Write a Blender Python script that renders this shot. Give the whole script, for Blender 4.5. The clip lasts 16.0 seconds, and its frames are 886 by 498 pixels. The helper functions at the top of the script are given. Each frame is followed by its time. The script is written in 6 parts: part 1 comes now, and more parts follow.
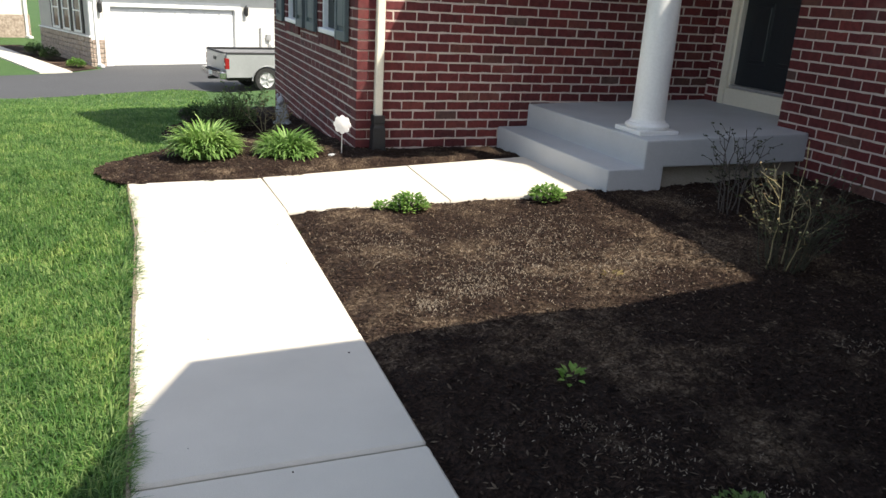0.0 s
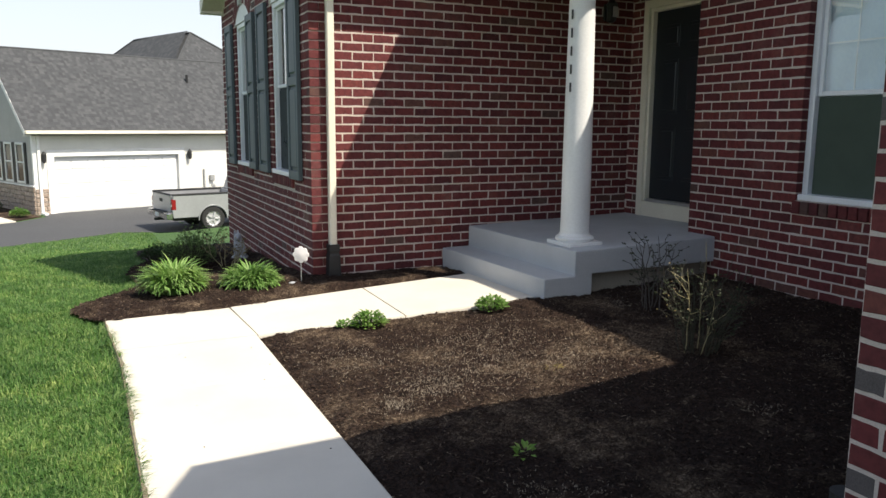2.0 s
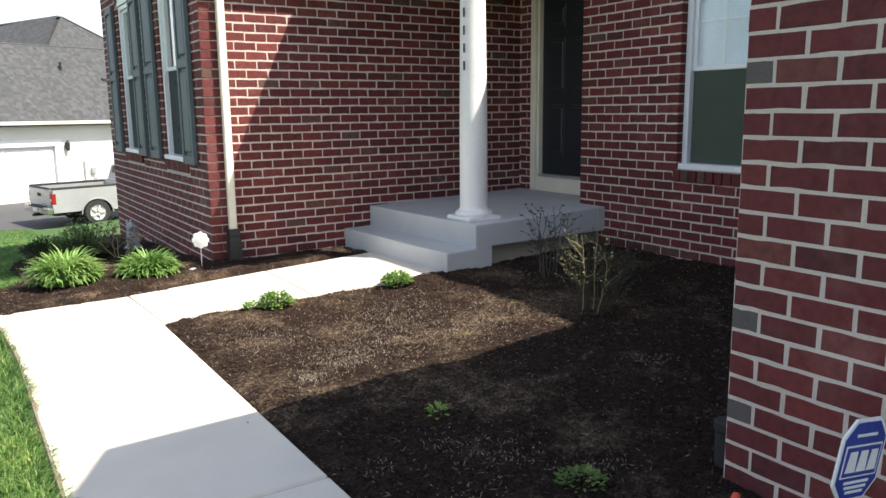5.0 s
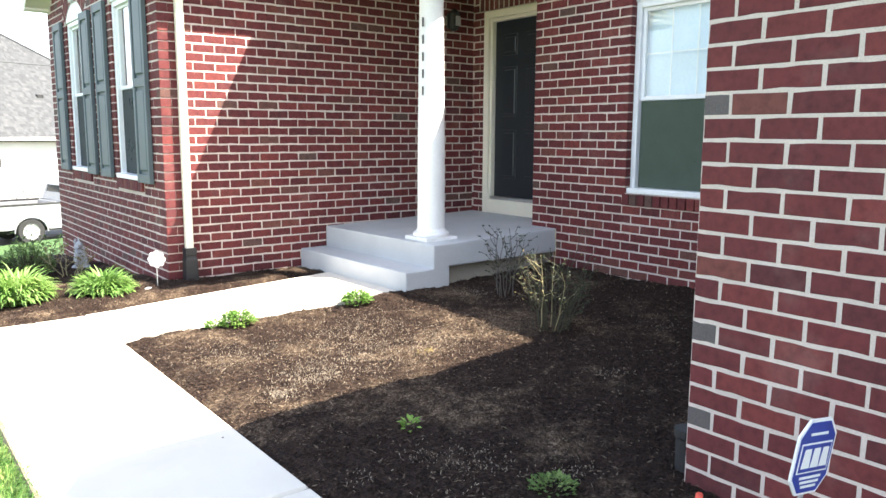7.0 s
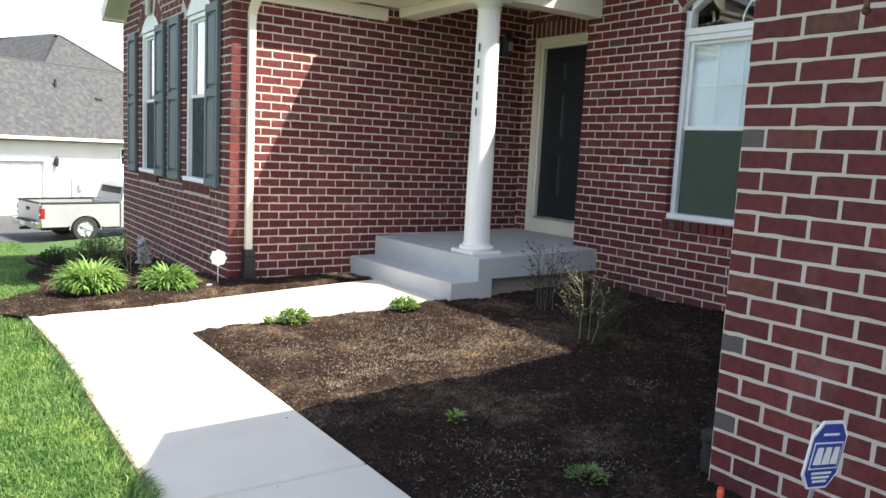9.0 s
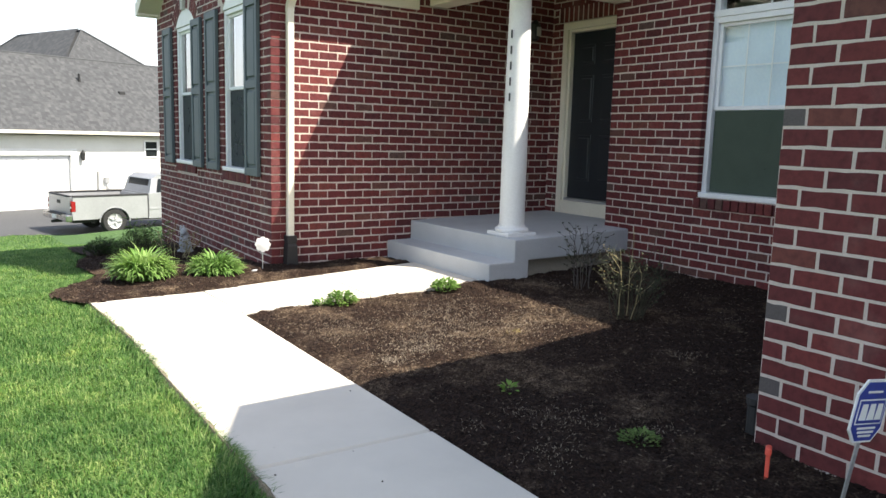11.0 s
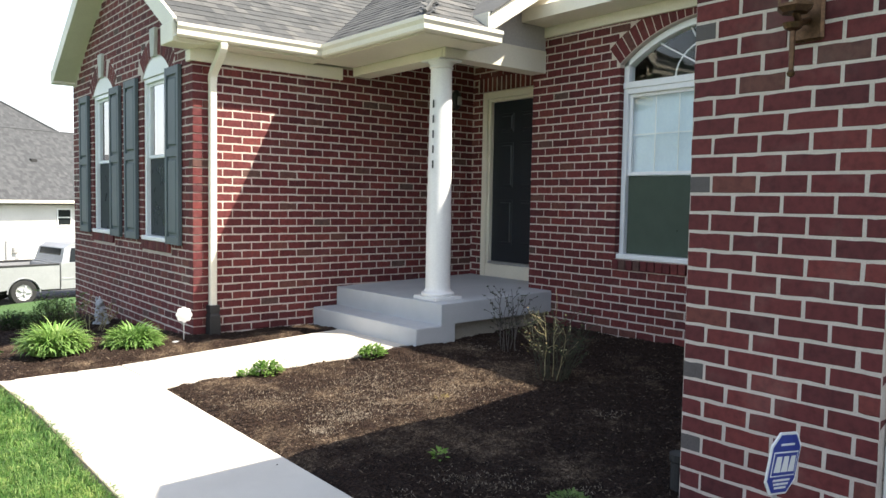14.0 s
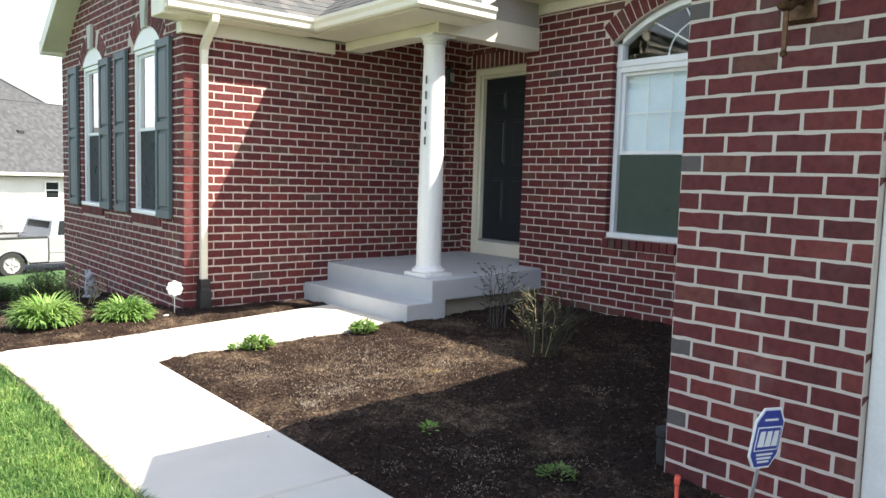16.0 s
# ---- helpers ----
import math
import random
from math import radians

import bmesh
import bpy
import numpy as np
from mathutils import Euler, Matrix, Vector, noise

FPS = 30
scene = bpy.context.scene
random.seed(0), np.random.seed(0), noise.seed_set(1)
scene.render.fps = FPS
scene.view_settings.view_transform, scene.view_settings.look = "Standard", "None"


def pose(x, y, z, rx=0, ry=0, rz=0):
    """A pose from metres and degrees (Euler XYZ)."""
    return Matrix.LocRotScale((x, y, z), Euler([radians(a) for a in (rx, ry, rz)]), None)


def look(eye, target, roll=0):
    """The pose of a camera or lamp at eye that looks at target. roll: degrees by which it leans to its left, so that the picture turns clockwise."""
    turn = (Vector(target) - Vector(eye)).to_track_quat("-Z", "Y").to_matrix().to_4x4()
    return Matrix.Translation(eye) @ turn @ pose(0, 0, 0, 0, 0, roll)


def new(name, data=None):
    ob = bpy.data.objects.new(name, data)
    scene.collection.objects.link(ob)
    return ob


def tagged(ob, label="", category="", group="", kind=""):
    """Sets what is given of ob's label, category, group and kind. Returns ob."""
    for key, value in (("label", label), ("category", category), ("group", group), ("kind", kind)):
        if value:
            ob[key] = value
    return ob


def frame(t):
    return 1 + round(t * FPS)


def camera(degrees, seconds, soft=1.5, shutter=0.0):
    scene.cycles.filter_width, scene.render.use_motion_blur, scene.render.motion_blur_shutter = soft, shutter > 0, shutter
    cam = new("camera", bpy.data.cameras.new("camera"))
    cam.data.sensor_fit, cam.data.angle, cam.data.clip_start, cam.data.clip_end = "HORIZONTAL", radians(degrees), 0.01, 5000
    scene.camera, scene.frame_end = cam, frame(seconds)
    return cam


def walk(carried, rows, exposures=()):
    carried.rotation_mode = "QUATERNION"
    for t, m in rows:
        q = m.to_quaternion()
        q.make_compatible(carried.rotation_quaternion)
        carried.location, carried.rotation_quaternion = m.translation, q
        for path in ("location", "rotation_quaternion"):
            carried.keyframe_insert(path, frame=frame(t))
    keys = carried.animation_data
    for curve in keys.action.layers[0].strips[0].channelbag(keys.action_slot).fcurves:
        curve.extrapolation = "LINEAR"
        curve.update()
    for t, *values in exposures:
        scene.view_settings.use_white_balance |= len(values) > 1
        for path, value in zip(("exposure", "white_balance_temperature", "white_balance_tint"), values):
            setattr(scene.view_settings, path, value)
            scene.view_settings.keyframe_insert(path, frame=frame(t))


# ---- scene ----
cam = camera(60.3, 16.0)
PATH = [
    (0, (0.609, 0.557, 1.317), (1.301, 2.323, 0.681), 3.4),
    (0.5, (0.451, 0.393, 1.301), (1.145, 2.163, 0.68), 1.7),
    (1, (0.282, 0.247, 1.312), (1.152, 1.945, 0.712), 2.5),
    (1.5, (0.331, 0.165, 1.333), (1.238, 1.886, 0.866), 3.7),
    (2, (0.354, 0.073, 1.389), (1.195, 1.86, 1.071), 0.4),
    (2.5, (0.379, 0.038, 1.388), (1.247, 1.817, 1.099), 1.6),
    (3, (0.361, 0.022, 1.396), (1.184, 1.833, 1.197), 1.7),
    (3.5, (0.352, 0.015, 1.388), (1.241, 1.803, 1.278), 2.0),
    (4, (0.339, 0.009, 1.377), (1.278, 1.767, 1.21), 2.0),
    (4.5, (0.356, -0.013, 1.367), (1.34, 1.715, 1.15), 1.3),
    (5, (0.26, -0.012, 1.339), (1.331, 1.64, 0.983), -0.7),
    (7.5, (-0.004, -0.047, 1.348), (1.21, 1.516, 1.061), 0.5),
    (8, (-0.099, -0.065, 1.368), (1.045, 1.552, 1.089), 1.6),
    (8.5, (-0.148, -0.191, 1.343), (0.988, 1.435, 1.093), 3.0),
    (11, (-0.477, -0.336, 1.331), (0.616, 1.314, 1.039), 1.6),
    (11.5, (-0.466, -0.339, 1.329), (0.637, 1.302, 1.025), 1.1),
    (12, (-0.48, -0.348, 1.327), (0.706, 1.237, 1.042), 1.1),
    (12.5, (-0.49, -0.366, 1.325), (0.686, 1.224, 1.028), 0.9),
    (13, (-0.501, -0.378, 1.34), (0.707, 1.207, 1.168), 0.7),
    (13.5, (-0.516, -0.375, 1.359), (0.702, 1.209, 1.267), 0.5),
    (14, (-0.503, -0.366, 1.353), (0.753, 1.185, 1.23), 1.0),
    (14.5, (-0.508, -0.365, 1.362), (0.71, 1.215, 1.214), 0.7),
    (15, (-0.511, -0.371, 1.361), (0.731, 1.191, 1.228), 1.0),
    (15.5, (-0.517, -0.373, 1.362), (0.723, 1.188, 1.201), 1.5),
    (16, (-0.524, -0.377, 1.346), (0.751, 1.154, 1.165), 1.7),
]
walk(cam, [(t, look(eye, target, roll)) for t, eye, target, roll in PATH],
     [(0.0, 0.76), (0.5, 0.6), (1.5, 0.5), (2.5, 0.55), (3.5, 0.64), (5.0, 1.1), (7.5, 2.42), (8.5, 1.75), (11.0, 1.22), (12.5, 1.17), (13.5, 1.23), (14.5, 1.5), (16.0, 1.6)])

# ---- world, sun ----
SUN_TO = Vector((0.47, -0.60, 1.0)).normalized()
world = bpy.data.worlds.new("world")
scene.world = world
world.use_nodes = True
wn = world.node_tree
sky = wn.nodes.new("ShaderNodeTexSky")
sky.sky_type = "NISHITA"
sky.sun_disc = False
sky.sun_elevation = math.asin(SUN_TO.z)
sky.sun_rotation = math.atan2(SUN_TO.x, SUN_TO.y)
sky.air_density, sky.dust_density, sky.ozone_density = 1.0, 3.0, 1.0
veil = wn.nodes.new("ShaderNodeMix")
veil.data_type = "RGBA"
veil.inputs[0].default_value = 0.5
# hazy sky: bright and white towards the horizon, deeper overhead
way = wn.nodes.new("ShaderNodeTexCoord")
axes = wn.nodes.new("ShaderNodeSeparateXYZ")
haze = wn.nodes.new("ShaderNodeValToRGB")
wn.links.new(way.outputs["Generated"], axes.inputs[0])
wn.links.new(axes.outputs["Z"], haze.inputs[0])
haze.color_ramp.elements.new(0.3)
haze.color_ramp.elements.new(0.65)
for e, (p, c) in zip(haze.color_ramp.elements, ((0.0, (1.0, 1.0, 1.0)), (0.3, (0.66, 0.72, 0.80)), (0.65, (0.25, 0.32, 0.44)), (1.0, (0.20, 0.27, 0.40)))):
    e.position, e.color = p, (*c, 1)
lift = wn.nodes.new("ShaderNodeVectorMath")
lift.operation = "SCALE"
lift.inputs[3].default_value = 8.5
wn.links.new(haze.outputs[0], lift.inputs[0])
wn.links.new(lift.outputs[0], veil.inputs[7])
wn.links.new(sky.outputs[0], veil.inputs[6])
wn.links.new(veil.outputs[2], wn.nodes["Background"].inputs[0])
wn.nodes["Background"].inputs[1].default_value = 0.125
sun = new("sun", bpy.data.lights.new("sun", "SUN"))
sun.data.energy, sun.data.angle, sun.data.color = 5.0, radians(0.55), (1.0, 0.92, 0.79)
sun.matrix_world = SUN_TO.to_track_quat("Z", "Y").to_matrix().to_4x4()


# ---- mesh helpers ----
class Geo:
    """Vertices and faces of one mesh."""

    def __init__(self):
        self.v, self.f = [], []

    def add(self, verts, faces, m=None):
        n = len(self.v)
        self.v.extend([tuple(m @ Vector(p)) for p in verts] if m else verts)
        self.f.extend([tuple(i + n for i in face) for face in faces])
        return self

    def box(self, x0, x1, y0, y1, z0, z1, m=None):
        v = [(x, y, z) for z in (z0, z1) for y in (y0, y1) for x in (x0, x1)]
        return self.add(v, [(0, 2, 3, 1), (4, 5, 7, 6), (0, 1, 5, 4), (2, 6, 7, 3), (0, 4, 6, 2), (1, 3, 7, 5)], m)

    def cbox(self, x0, x1, y0, y1, z0, z1, c=0.004, m=None):
        """A box with chamfered edges."""
        v, idx = [], {}
        for sx in (0, 1):
            for sy in (0, 1):
                for sz in (0, 1):
                    x, y, z = (x0, x1)[sx], (y0, y1)[sy], (z0, z1)[sz]
                    dx, dy, dz = (c, -c)[sx], (c, -c)[sy], (c, -c)[sz]
                    for k, p in enumerate(((x, y + dy, z + dz), (x + dx, y, z + dz), (x + dx, y + dy, z))):
                        idx[sx, sy, sz, k] = len(v)
                        v.append(p)
        f = []
        for s in (0, 1):
            f.append(tuple(idx[s, a, b, 0] for a, b in ((0, 0), (0, 1), (1, 1), (1, 0))[::1 if s == 0 else -1]))
            f.append(tuple(idx[a, s, b, 1] for a, b in ((0, 0), (1, 0), (1, 1), (0, 1))[::1 if s == 0 else -1]))
            f.append(tuple(idx[a, b, s, 2] for a, b in ((0, 0), (0, 1), (1, 1), (1, 0))[::1 if s == 0 else -1]))
        for a in (0, 1):
            for b in (0, 1):
                f.append((idx[a, b, 0, 0], idx[a, b, 0, 1], idx[a, b, 1, 1], idx[a, b, 1, 0]))
                f.append((idx[a, 0, b, 0], idx[a, 0, b, 2], idx[a, 1, b, 2], idx[a, 1, b, 0]))
                f.append((idx[0, a, b, 1], idx[0, a, b, 2], idx[1, a, b, 2], idx[1, a, b, 1]))
                for d in (0, 1):
                    f.append((idx[a, b, d, 0], idx[a, b, d, 1], idx[a, b, d, 2]))
        return self.add(v, f, m)

    def prism(self, poly, a0, a1, axis="x", m=None):
        """A polygon drawn in the two other axes, drawn out along one."""
        def place(p, a):
            return {"x": (a, p[0], p[1]), "y": (p[0], a, p[1]), "z": (p[0], p[1], a)}[axis]
        n = len(poly)
        v = [place(p, a0) for p in poly] + [place(p, a1) for p in poly]
        f = [tuple(range(n))[::-1], tuple(range(n, 2 * n))] + [(i, (i + 1) % n, n + (i + 1) % n, n + i) for i in range(n)]
        return self.add(v, f, m)

    def tube(self, pts, radius, n=8, m=None):
        """A round bar along points; the radius is one number or one a point."""
        pts = [Vector(p) for p in pts]
        rr = radius if isinstance(radius, (list, tuple)) else [radius] * len(pts)
        v, f = [], []
        for i, p in enumerate(pts):
            d = (pts[min(i + 1, len(pts) - 1)] - pts[max(i - 1, 0)]).normalized()
            a = d.orthogonal().normalized() if i == 0 else (a - d * a.dot(d)).normalized()
            b = d.cross(a)
            v += [tuple(p + rr[i] * (math.cos(t) * a + math.sin(t) * b)) for t in [2 * math.pi * k / n for k in range(n)]]
        for i in range(len(pts) - 1):
            f += [(i * n + k, i * n + (k + 1) % n, (i + 1) * n + (k + 1) % n, (i + 1) * n + k) for k in range(n)]
        f += [tuple(range(n))[::-1], tuple(range(len(v) - n, len(v)))]
        return self.add(v, f, m)

    def lathe(self, profile, n=32, m=None, caps=True):
        """A profile of (radius, height) turned round z."""
        v = [(r * math.cos(2 * math.pi * k / n), r * math.sin(2 * math.pi * k / n), z) for r, z in profile for k in range(n)]
        f = [(i * n + k, i * n + (k + 1) % n, (i + 1) * n + (k + 1) % n, (i + 1) * n + k) for i in range(len(profile) - 1) for k in range(n)]
        if caps:
            f += [tuple(range(n))[::-1], tuple(range(len(v) - n, len(v)))]
        return self.add(v, f, m)

    def strip(self, left, right):
        """A band between two rows of points."""
        n = len(left)
        return self.add([tuple(p) for p in left] + [tuple(p) for p in right], [(i, i + 1, n + i + 1, n + i) for i in range(n - 1)])

    def mesh(self, name, material, smooth=False):
        me = bpy.data.meshes.new(name)
        me.from_pydata(self.v, [], self.f)
        me.materials.append(material)
        if len(self.f) < 6000:
            bm = bmesh.new()
            bm.from_mesh(me)
            bmesh.ops.recalc_face_normals(bm, faces=bm.faces)
            bm.to_mesh(me)
            bm.free()
        if smooth:
            me.shade_smooth()
            me.set_sharp_from_angle(angle=radians(38))
        me.update()
        return me


def part(name, geo, material, parent=None, label="", smooth=False):
    """One mesh object, under a thing or a part."""
    ob = new(name, geo.mesh(name, material, smooth) if isinstance(geo, Geo) else geo)
    if parent:
        ob.parent = parent
    if label:
        tagged(ob, label)
    return ob


def thing(name, label, category, group="", kind="", at=(0, 0, 0), turn=0):
    ob = new(name)
    ob.empty_display_size = 0.1
    ob.matrix_world = pose(*at, 0, 0, turn)
    return tagged(ob, label, category, group, kind)


def solid(name, geo, material, label, category, group="", kind="", smooth=False):
    return tagged(part(name, geo, material, None, "", smooth), label, category, group, kind)


def bulk(name, verts, faces, material):
    """A mesh from arrays: verts (n, 3), faces (m, 3 or 4)."""
    me = bpy.data.meshes.new(name)
    k = faces.shape[1]
    me.vertices.add(len(verts))
    me.vertices.foreach_set("co", verts.astype(np.float32).ravel())
    me.loops.add(faces.size)
    me.loops.foreach_set("vertex_index", faces.astype(np.int32).ravel())
    me.polygons.add(len(faces))
    me.polygons.foreach_set("loop_start", np.arange(0, faces.size, k, dtype=np.int32))
    me.materials.append(material)
    me.update(calc_edges=True)
    me.validate()
    return me


# ---- materials ----
def nodes_of(name):
    m = bpy.data.materials.new(name)
    m.use_nodes = True
    return m, m.node_tree.nodes, m.node_tree.links, m.node_tree.nodes["Principled BSDF"]


def noise_node(n, l, scale, detail=6.0, rough=0.6, stretch=None):
    geo = n.new("ShaderNodeNewGeometry")
    t = n.new("ShaderNodeTexNoise")
    t.inputs["Scale"].default_value, t.inputs["Detail"].default_value, t.inputs["Roughness"].default_value = scale, detail, rough
    if stretch:
        mp = n.new("ShaderNodeMapping")
        mp.inputs["Scale"].default_value = stretch
        l.new(geo.outputs["Position"], mp.inputs["Vector"])
        l.new(mp.outputs[0], t.inputs["Vector"])
    else:
        l.new(geo.outputs["Position"], t.inputs["Vector"])
    return t


def ramp_node(n, l, src, stops):
    r = n.new("ShaderNodeValToRGB")
    while len(r.color_ramp.elements) < len(stops):
        r.color_ramp.elements.new(0.5)
    for e, (p, c) in zip(r.color_ramp.elements, stops):
        e.position, e.color = p, (*c, 1)
    l.new(src, r.inputs[0])
    return r


def mix_node(n, l, kind, fac, a, b):
    m = n.new("ShaderNodeMix")
    m.data_type, m.blend_type = "RGBA", kind
    if isinstance(fac, float):
        m.inputs[0].default_value = fac
    else:
        l.new(fac, m.inputs[0])
    for sock, val in ((m.inputs[6], a), (m.inputs[7], b)):
        if isinstance(val, tuple):
            sock.default_value = (*val, 1)
        else:
            l.new(val, sock)
    return m.outputs[2]


def bump_node(n, l, bsdf, height, strength=0.3, dist=0.01):
    b = n.new("ShaderNodeBump")
    b.inputs["Strength"].default_value, b.inputs["Distance"].default_value = strength, dist
    l.new(height, b.inputs["Height"])
    l.new(b.outputs[0], bsdf.inputs["Normal"])


def surface(name, c1, c2, fine=120.0, coarse=2.0, rough=0.7, metal=0.0, bump=0.2, dist=0.004, stain=None, spread=(0.35, 0.65), stretch=None, spec=0.5):
    """Two tones mixed by fine grain and broad stains, with fine relief."""
    m, n, l, b = nodes_of(name)
    a, c = noise_node(n, l, fine, stretch=stretch), noise_node(n, l, coarse, 5)
    tone = ramp_node(n, l, a.outputs[0], ((spread[0], c1), (spread[1], c2)))
    broad = ramp_node(n, l, c.outputs[0], ((0.35, stain or tuple(0.82 * v for v in c1)), (0.62, (1, 1, 1)) if stain is None else (0.6, c2)))
    if stain is None:
        broad = ramp_node(n, l, c.outputs[0], ((0.3, (0.86, 0.86, 0.86)), (0.7, (1.0, 1.0, 1.0))))
        out = mix_node(n, l, "MULTIPLY", 1.0, tone.outputs[0], broad.outputs[0])
    else:
        out = mix_node(n, l, "MIX", 0.45, tone.outputs[0], broad.outputs[0])
    l.new(out, b.inputs["Base Color"])
    b.inputs["Roughness"].default_value, b.inputs["Metallic"].default_value = rough, metal
    b.inputs["Specular IOR Level"].default_value = spec
    if bump:
        bump_node(n, l, b, a.outputs[0], bump, dist)
    return m


def brick_material(name, per_island):
    m, n, l, b = nodes_of(name)
    if per_island:
        rnd = n.new("ShaderNodeNewGeometry").outputs["Random Per Island"]
    else:
        rnd = n.new("ShaderNodeObjectInfo").outputs["Random"]
    tone = ramp_node(n, l, rnd, ((0.0, (0.084, 0.023, 0.025)), (0.3, (0.130, 0.029, 0.030)), (0.62, (0.110, 0.026, 0.027)), (0.88, (0.165, 0.037, 0.034)), (0.96, (0.135, 0.050, 0.040)), (1.0, (0.095, 0.058, 0.050))))
    blot = noise_node(n, l, 26.0, 5)
    shade = ramp_node(n, l, blot.outputs[0], ((0.3, (0.68, 0.66, 0.68)), (0.55, (1, 1, 1)), (0.78, (1.16, 1.1, 1.05))))
    col = mix_node(n, l, "MULTIPLY", 1.0, tone.outputs[0], shade.outputs[0])
    dust = noise_node(n, l, 3.0, 6)
    dm = ramp_node(n, l, dust.outputs[0], ((0.55, (0, 0, 0)), (0.85, (0.22, 0.22, 0.22))))
    col = mix_node(n, l, "MIX", dm.outputs[0], col, (0.40, 0.30, 0.26))
    l.new(col, b.inputs["Base Color"])
    b.inputs["Roughness"].default_value = 0.82
    b.inputs["Specular IOR Level"].default_value = 0.3
    bump_node(n, l, b, noise_node(n, l, 240.0, 8, 0.7).outputs[0], 0.35, 0.003)
    return m


BRICK, BRICK_REST = brick_material("red_brick", False), brick_material("red_brick_rest", True)
BRICK_GREY = surface("grey_brick", (0.075, 0.064, 0.062), (0.125, 0.105, 0.10), 200, 14, 0.85, bump=0.3)
MORTAR = surface("mortar", (0.48, 0.405, 0.355), (0.66, 0.57, 0.505), 210, 3, 0.95, bump=0.7, dist=0.004, spread=(0.3, 0.7))
CONCRETE = surface("concrete", (0.60, 0.555, 0.475), (0.70, 0.65, 0.565), 350, 1.6, 0.9, bump=0.25, dist=0.002)
PORCH = surface("painted_concrete", (0.45, 0.465, 0.475), (0.52, 0.535, 0.545), 180, 2.2, 0.75, bump=0.25, dist=0.002)
FOUNDATION = surface("bare_concrete", (0.26, 0.235, 0.19), (0.36, 0.33, 0.28), 120, 3, 0.95, bump=0.4)
TRIM = surface("cream_paint", (0.76, 0.71, 0.585), (0.81, 0.765, 0.64), 60, 1.5, 0.5, bump=0.05)
WHITE = surface("white_paint", (0.80, 0.80, 0.78), (0.86, 0.86, 0.84), 60, 1.5, 0.45, bump=0.05)
VINYL = surface("white_vinyl", (0.80, 0.82, 0.84), (0.86, 0.87, 0.88), 60, 2, 0.35, bump=0.03)
SHUTTER = surface("slate_green_vinyl", (0.082, 0.108, 0.120), (0.096, 0.126, 0.138), 140, 3, 0.55, bump=0.1, stretch=(1, 1, 0.1))
DOOR = surface("dark_door_paint", (0.016, 0.021, 0.026), (0.021, 0.027, 0.033), 80, 2, 0.35, bump=0.05)
BLACK = surface("black_plastic", (0.014, 0.014, 0.015), (0.024, 0.024, 0.025), 120, 4, 0.6, bump=0.1)
BRONZE = surface("bronze_metal", (0.09, 0.05, 0.03), (0.16, 0.09, 0.05), 60, 8, 0.45, 0.8, bump=0.1)
ASPHALT = surface("asphalt", (0.045, 0.046, 0.05), (0.085, 0.086, 0.09), 60, 0.5, 0.9, bump=0.4)
SIDING = surface("white_siding", (0.68, 0.67, 0.62), (0.74, 0.73, 0.68), 30, 0.8, 0.55, bump=0.03)
SIDING_GREY = surface("taupe_siding", (0.42, 0.40, 0.38), (0.48, 0.46, 0.43), 40, 2, 0.6, bump=0.05)
SILVER = surface("silver_car_paint", (0.37, 0.375, 0.39), (0.42, 0.425, 0.44), 30, 2, 0.3, 0.3, bump=0.0)
RIM = surface("alloy_rim", (0.50, 0.50, 0.51), (0.58, 0.58, 0.59), 30, 3, 0.35, 0.2, bump=0.0)
CHROME = surface("chrome", (0.55, 0.55, 0.56), (0.65, 0.65, 0.66), 30, 3, 0.2, 1.0, bump=0.0)
RUBBER = surface("tyre_rubber", (0.018, 0.018, 0.018), (0.03, 0.03, 0.03), 90, 5, 0.85, bump=0.2)
RED_LENS = surface("red_lens", (0.22, 0.010, 0.012), (0.28, 0.016, 0.018), 40, 5, 0.2, bump=0.0)
BLUE = surface("blue_sign_print", (0.010, 0.030, 0.26), (0.014, 0.038, 0.31), 60, 8, 0.4, bump=0.0)
ORANGE = surface("orange_plastic", (0.80, 0.10, 0.06), (0.88, 0.14, 0.09), 60, 8, 0.5, bump=0.0)
PETAL = surface("white_petal", (0.82, 0.78, 0.76), (0.88, 0.85, 0.83), 60, 20, 0.5, bump=0.05)
SOIL = surface("bare_soil", (0.11, 0.09, 0.055), (0.32, 0.27, 0.19), 140, 6, 0.95, bump=0.6, dist=0.01)
STATUE = surface("grey_cast_stone", (0.34, 0.35, 0.36), (0.5, 0.51, 0.52), 60, 12, 0.85, bump=0.3)
STEEL = surface("galvanised_steel", (0.45, 0.45, 0.45), (0.58, 0.58, 0.58), 60, 8, 0.4, 0.6, bump=0.0)
# blue of the sky mirrored in the pane is mixed into the blind colour
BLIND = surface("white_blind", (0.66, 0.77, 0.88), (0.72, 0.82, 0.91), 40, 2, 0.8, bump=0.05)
# dark lining colour stands in for the unlit rooms behind the panes
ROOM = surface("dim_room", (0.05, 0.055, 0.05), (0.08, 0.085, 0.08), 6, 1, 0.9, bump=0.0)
INK = surface("black_metal", (0.02, 0.02, 0.02), (0.03, 0.03, 0.03), 60, 8, 0.4, bump=0.0)
STONE = surface("field_stone", (0.26, 0.20, 0.155), (0.48, 0.40, 0.33), 9, 3.5, 0.9, bump=0.6, dist=0.02)


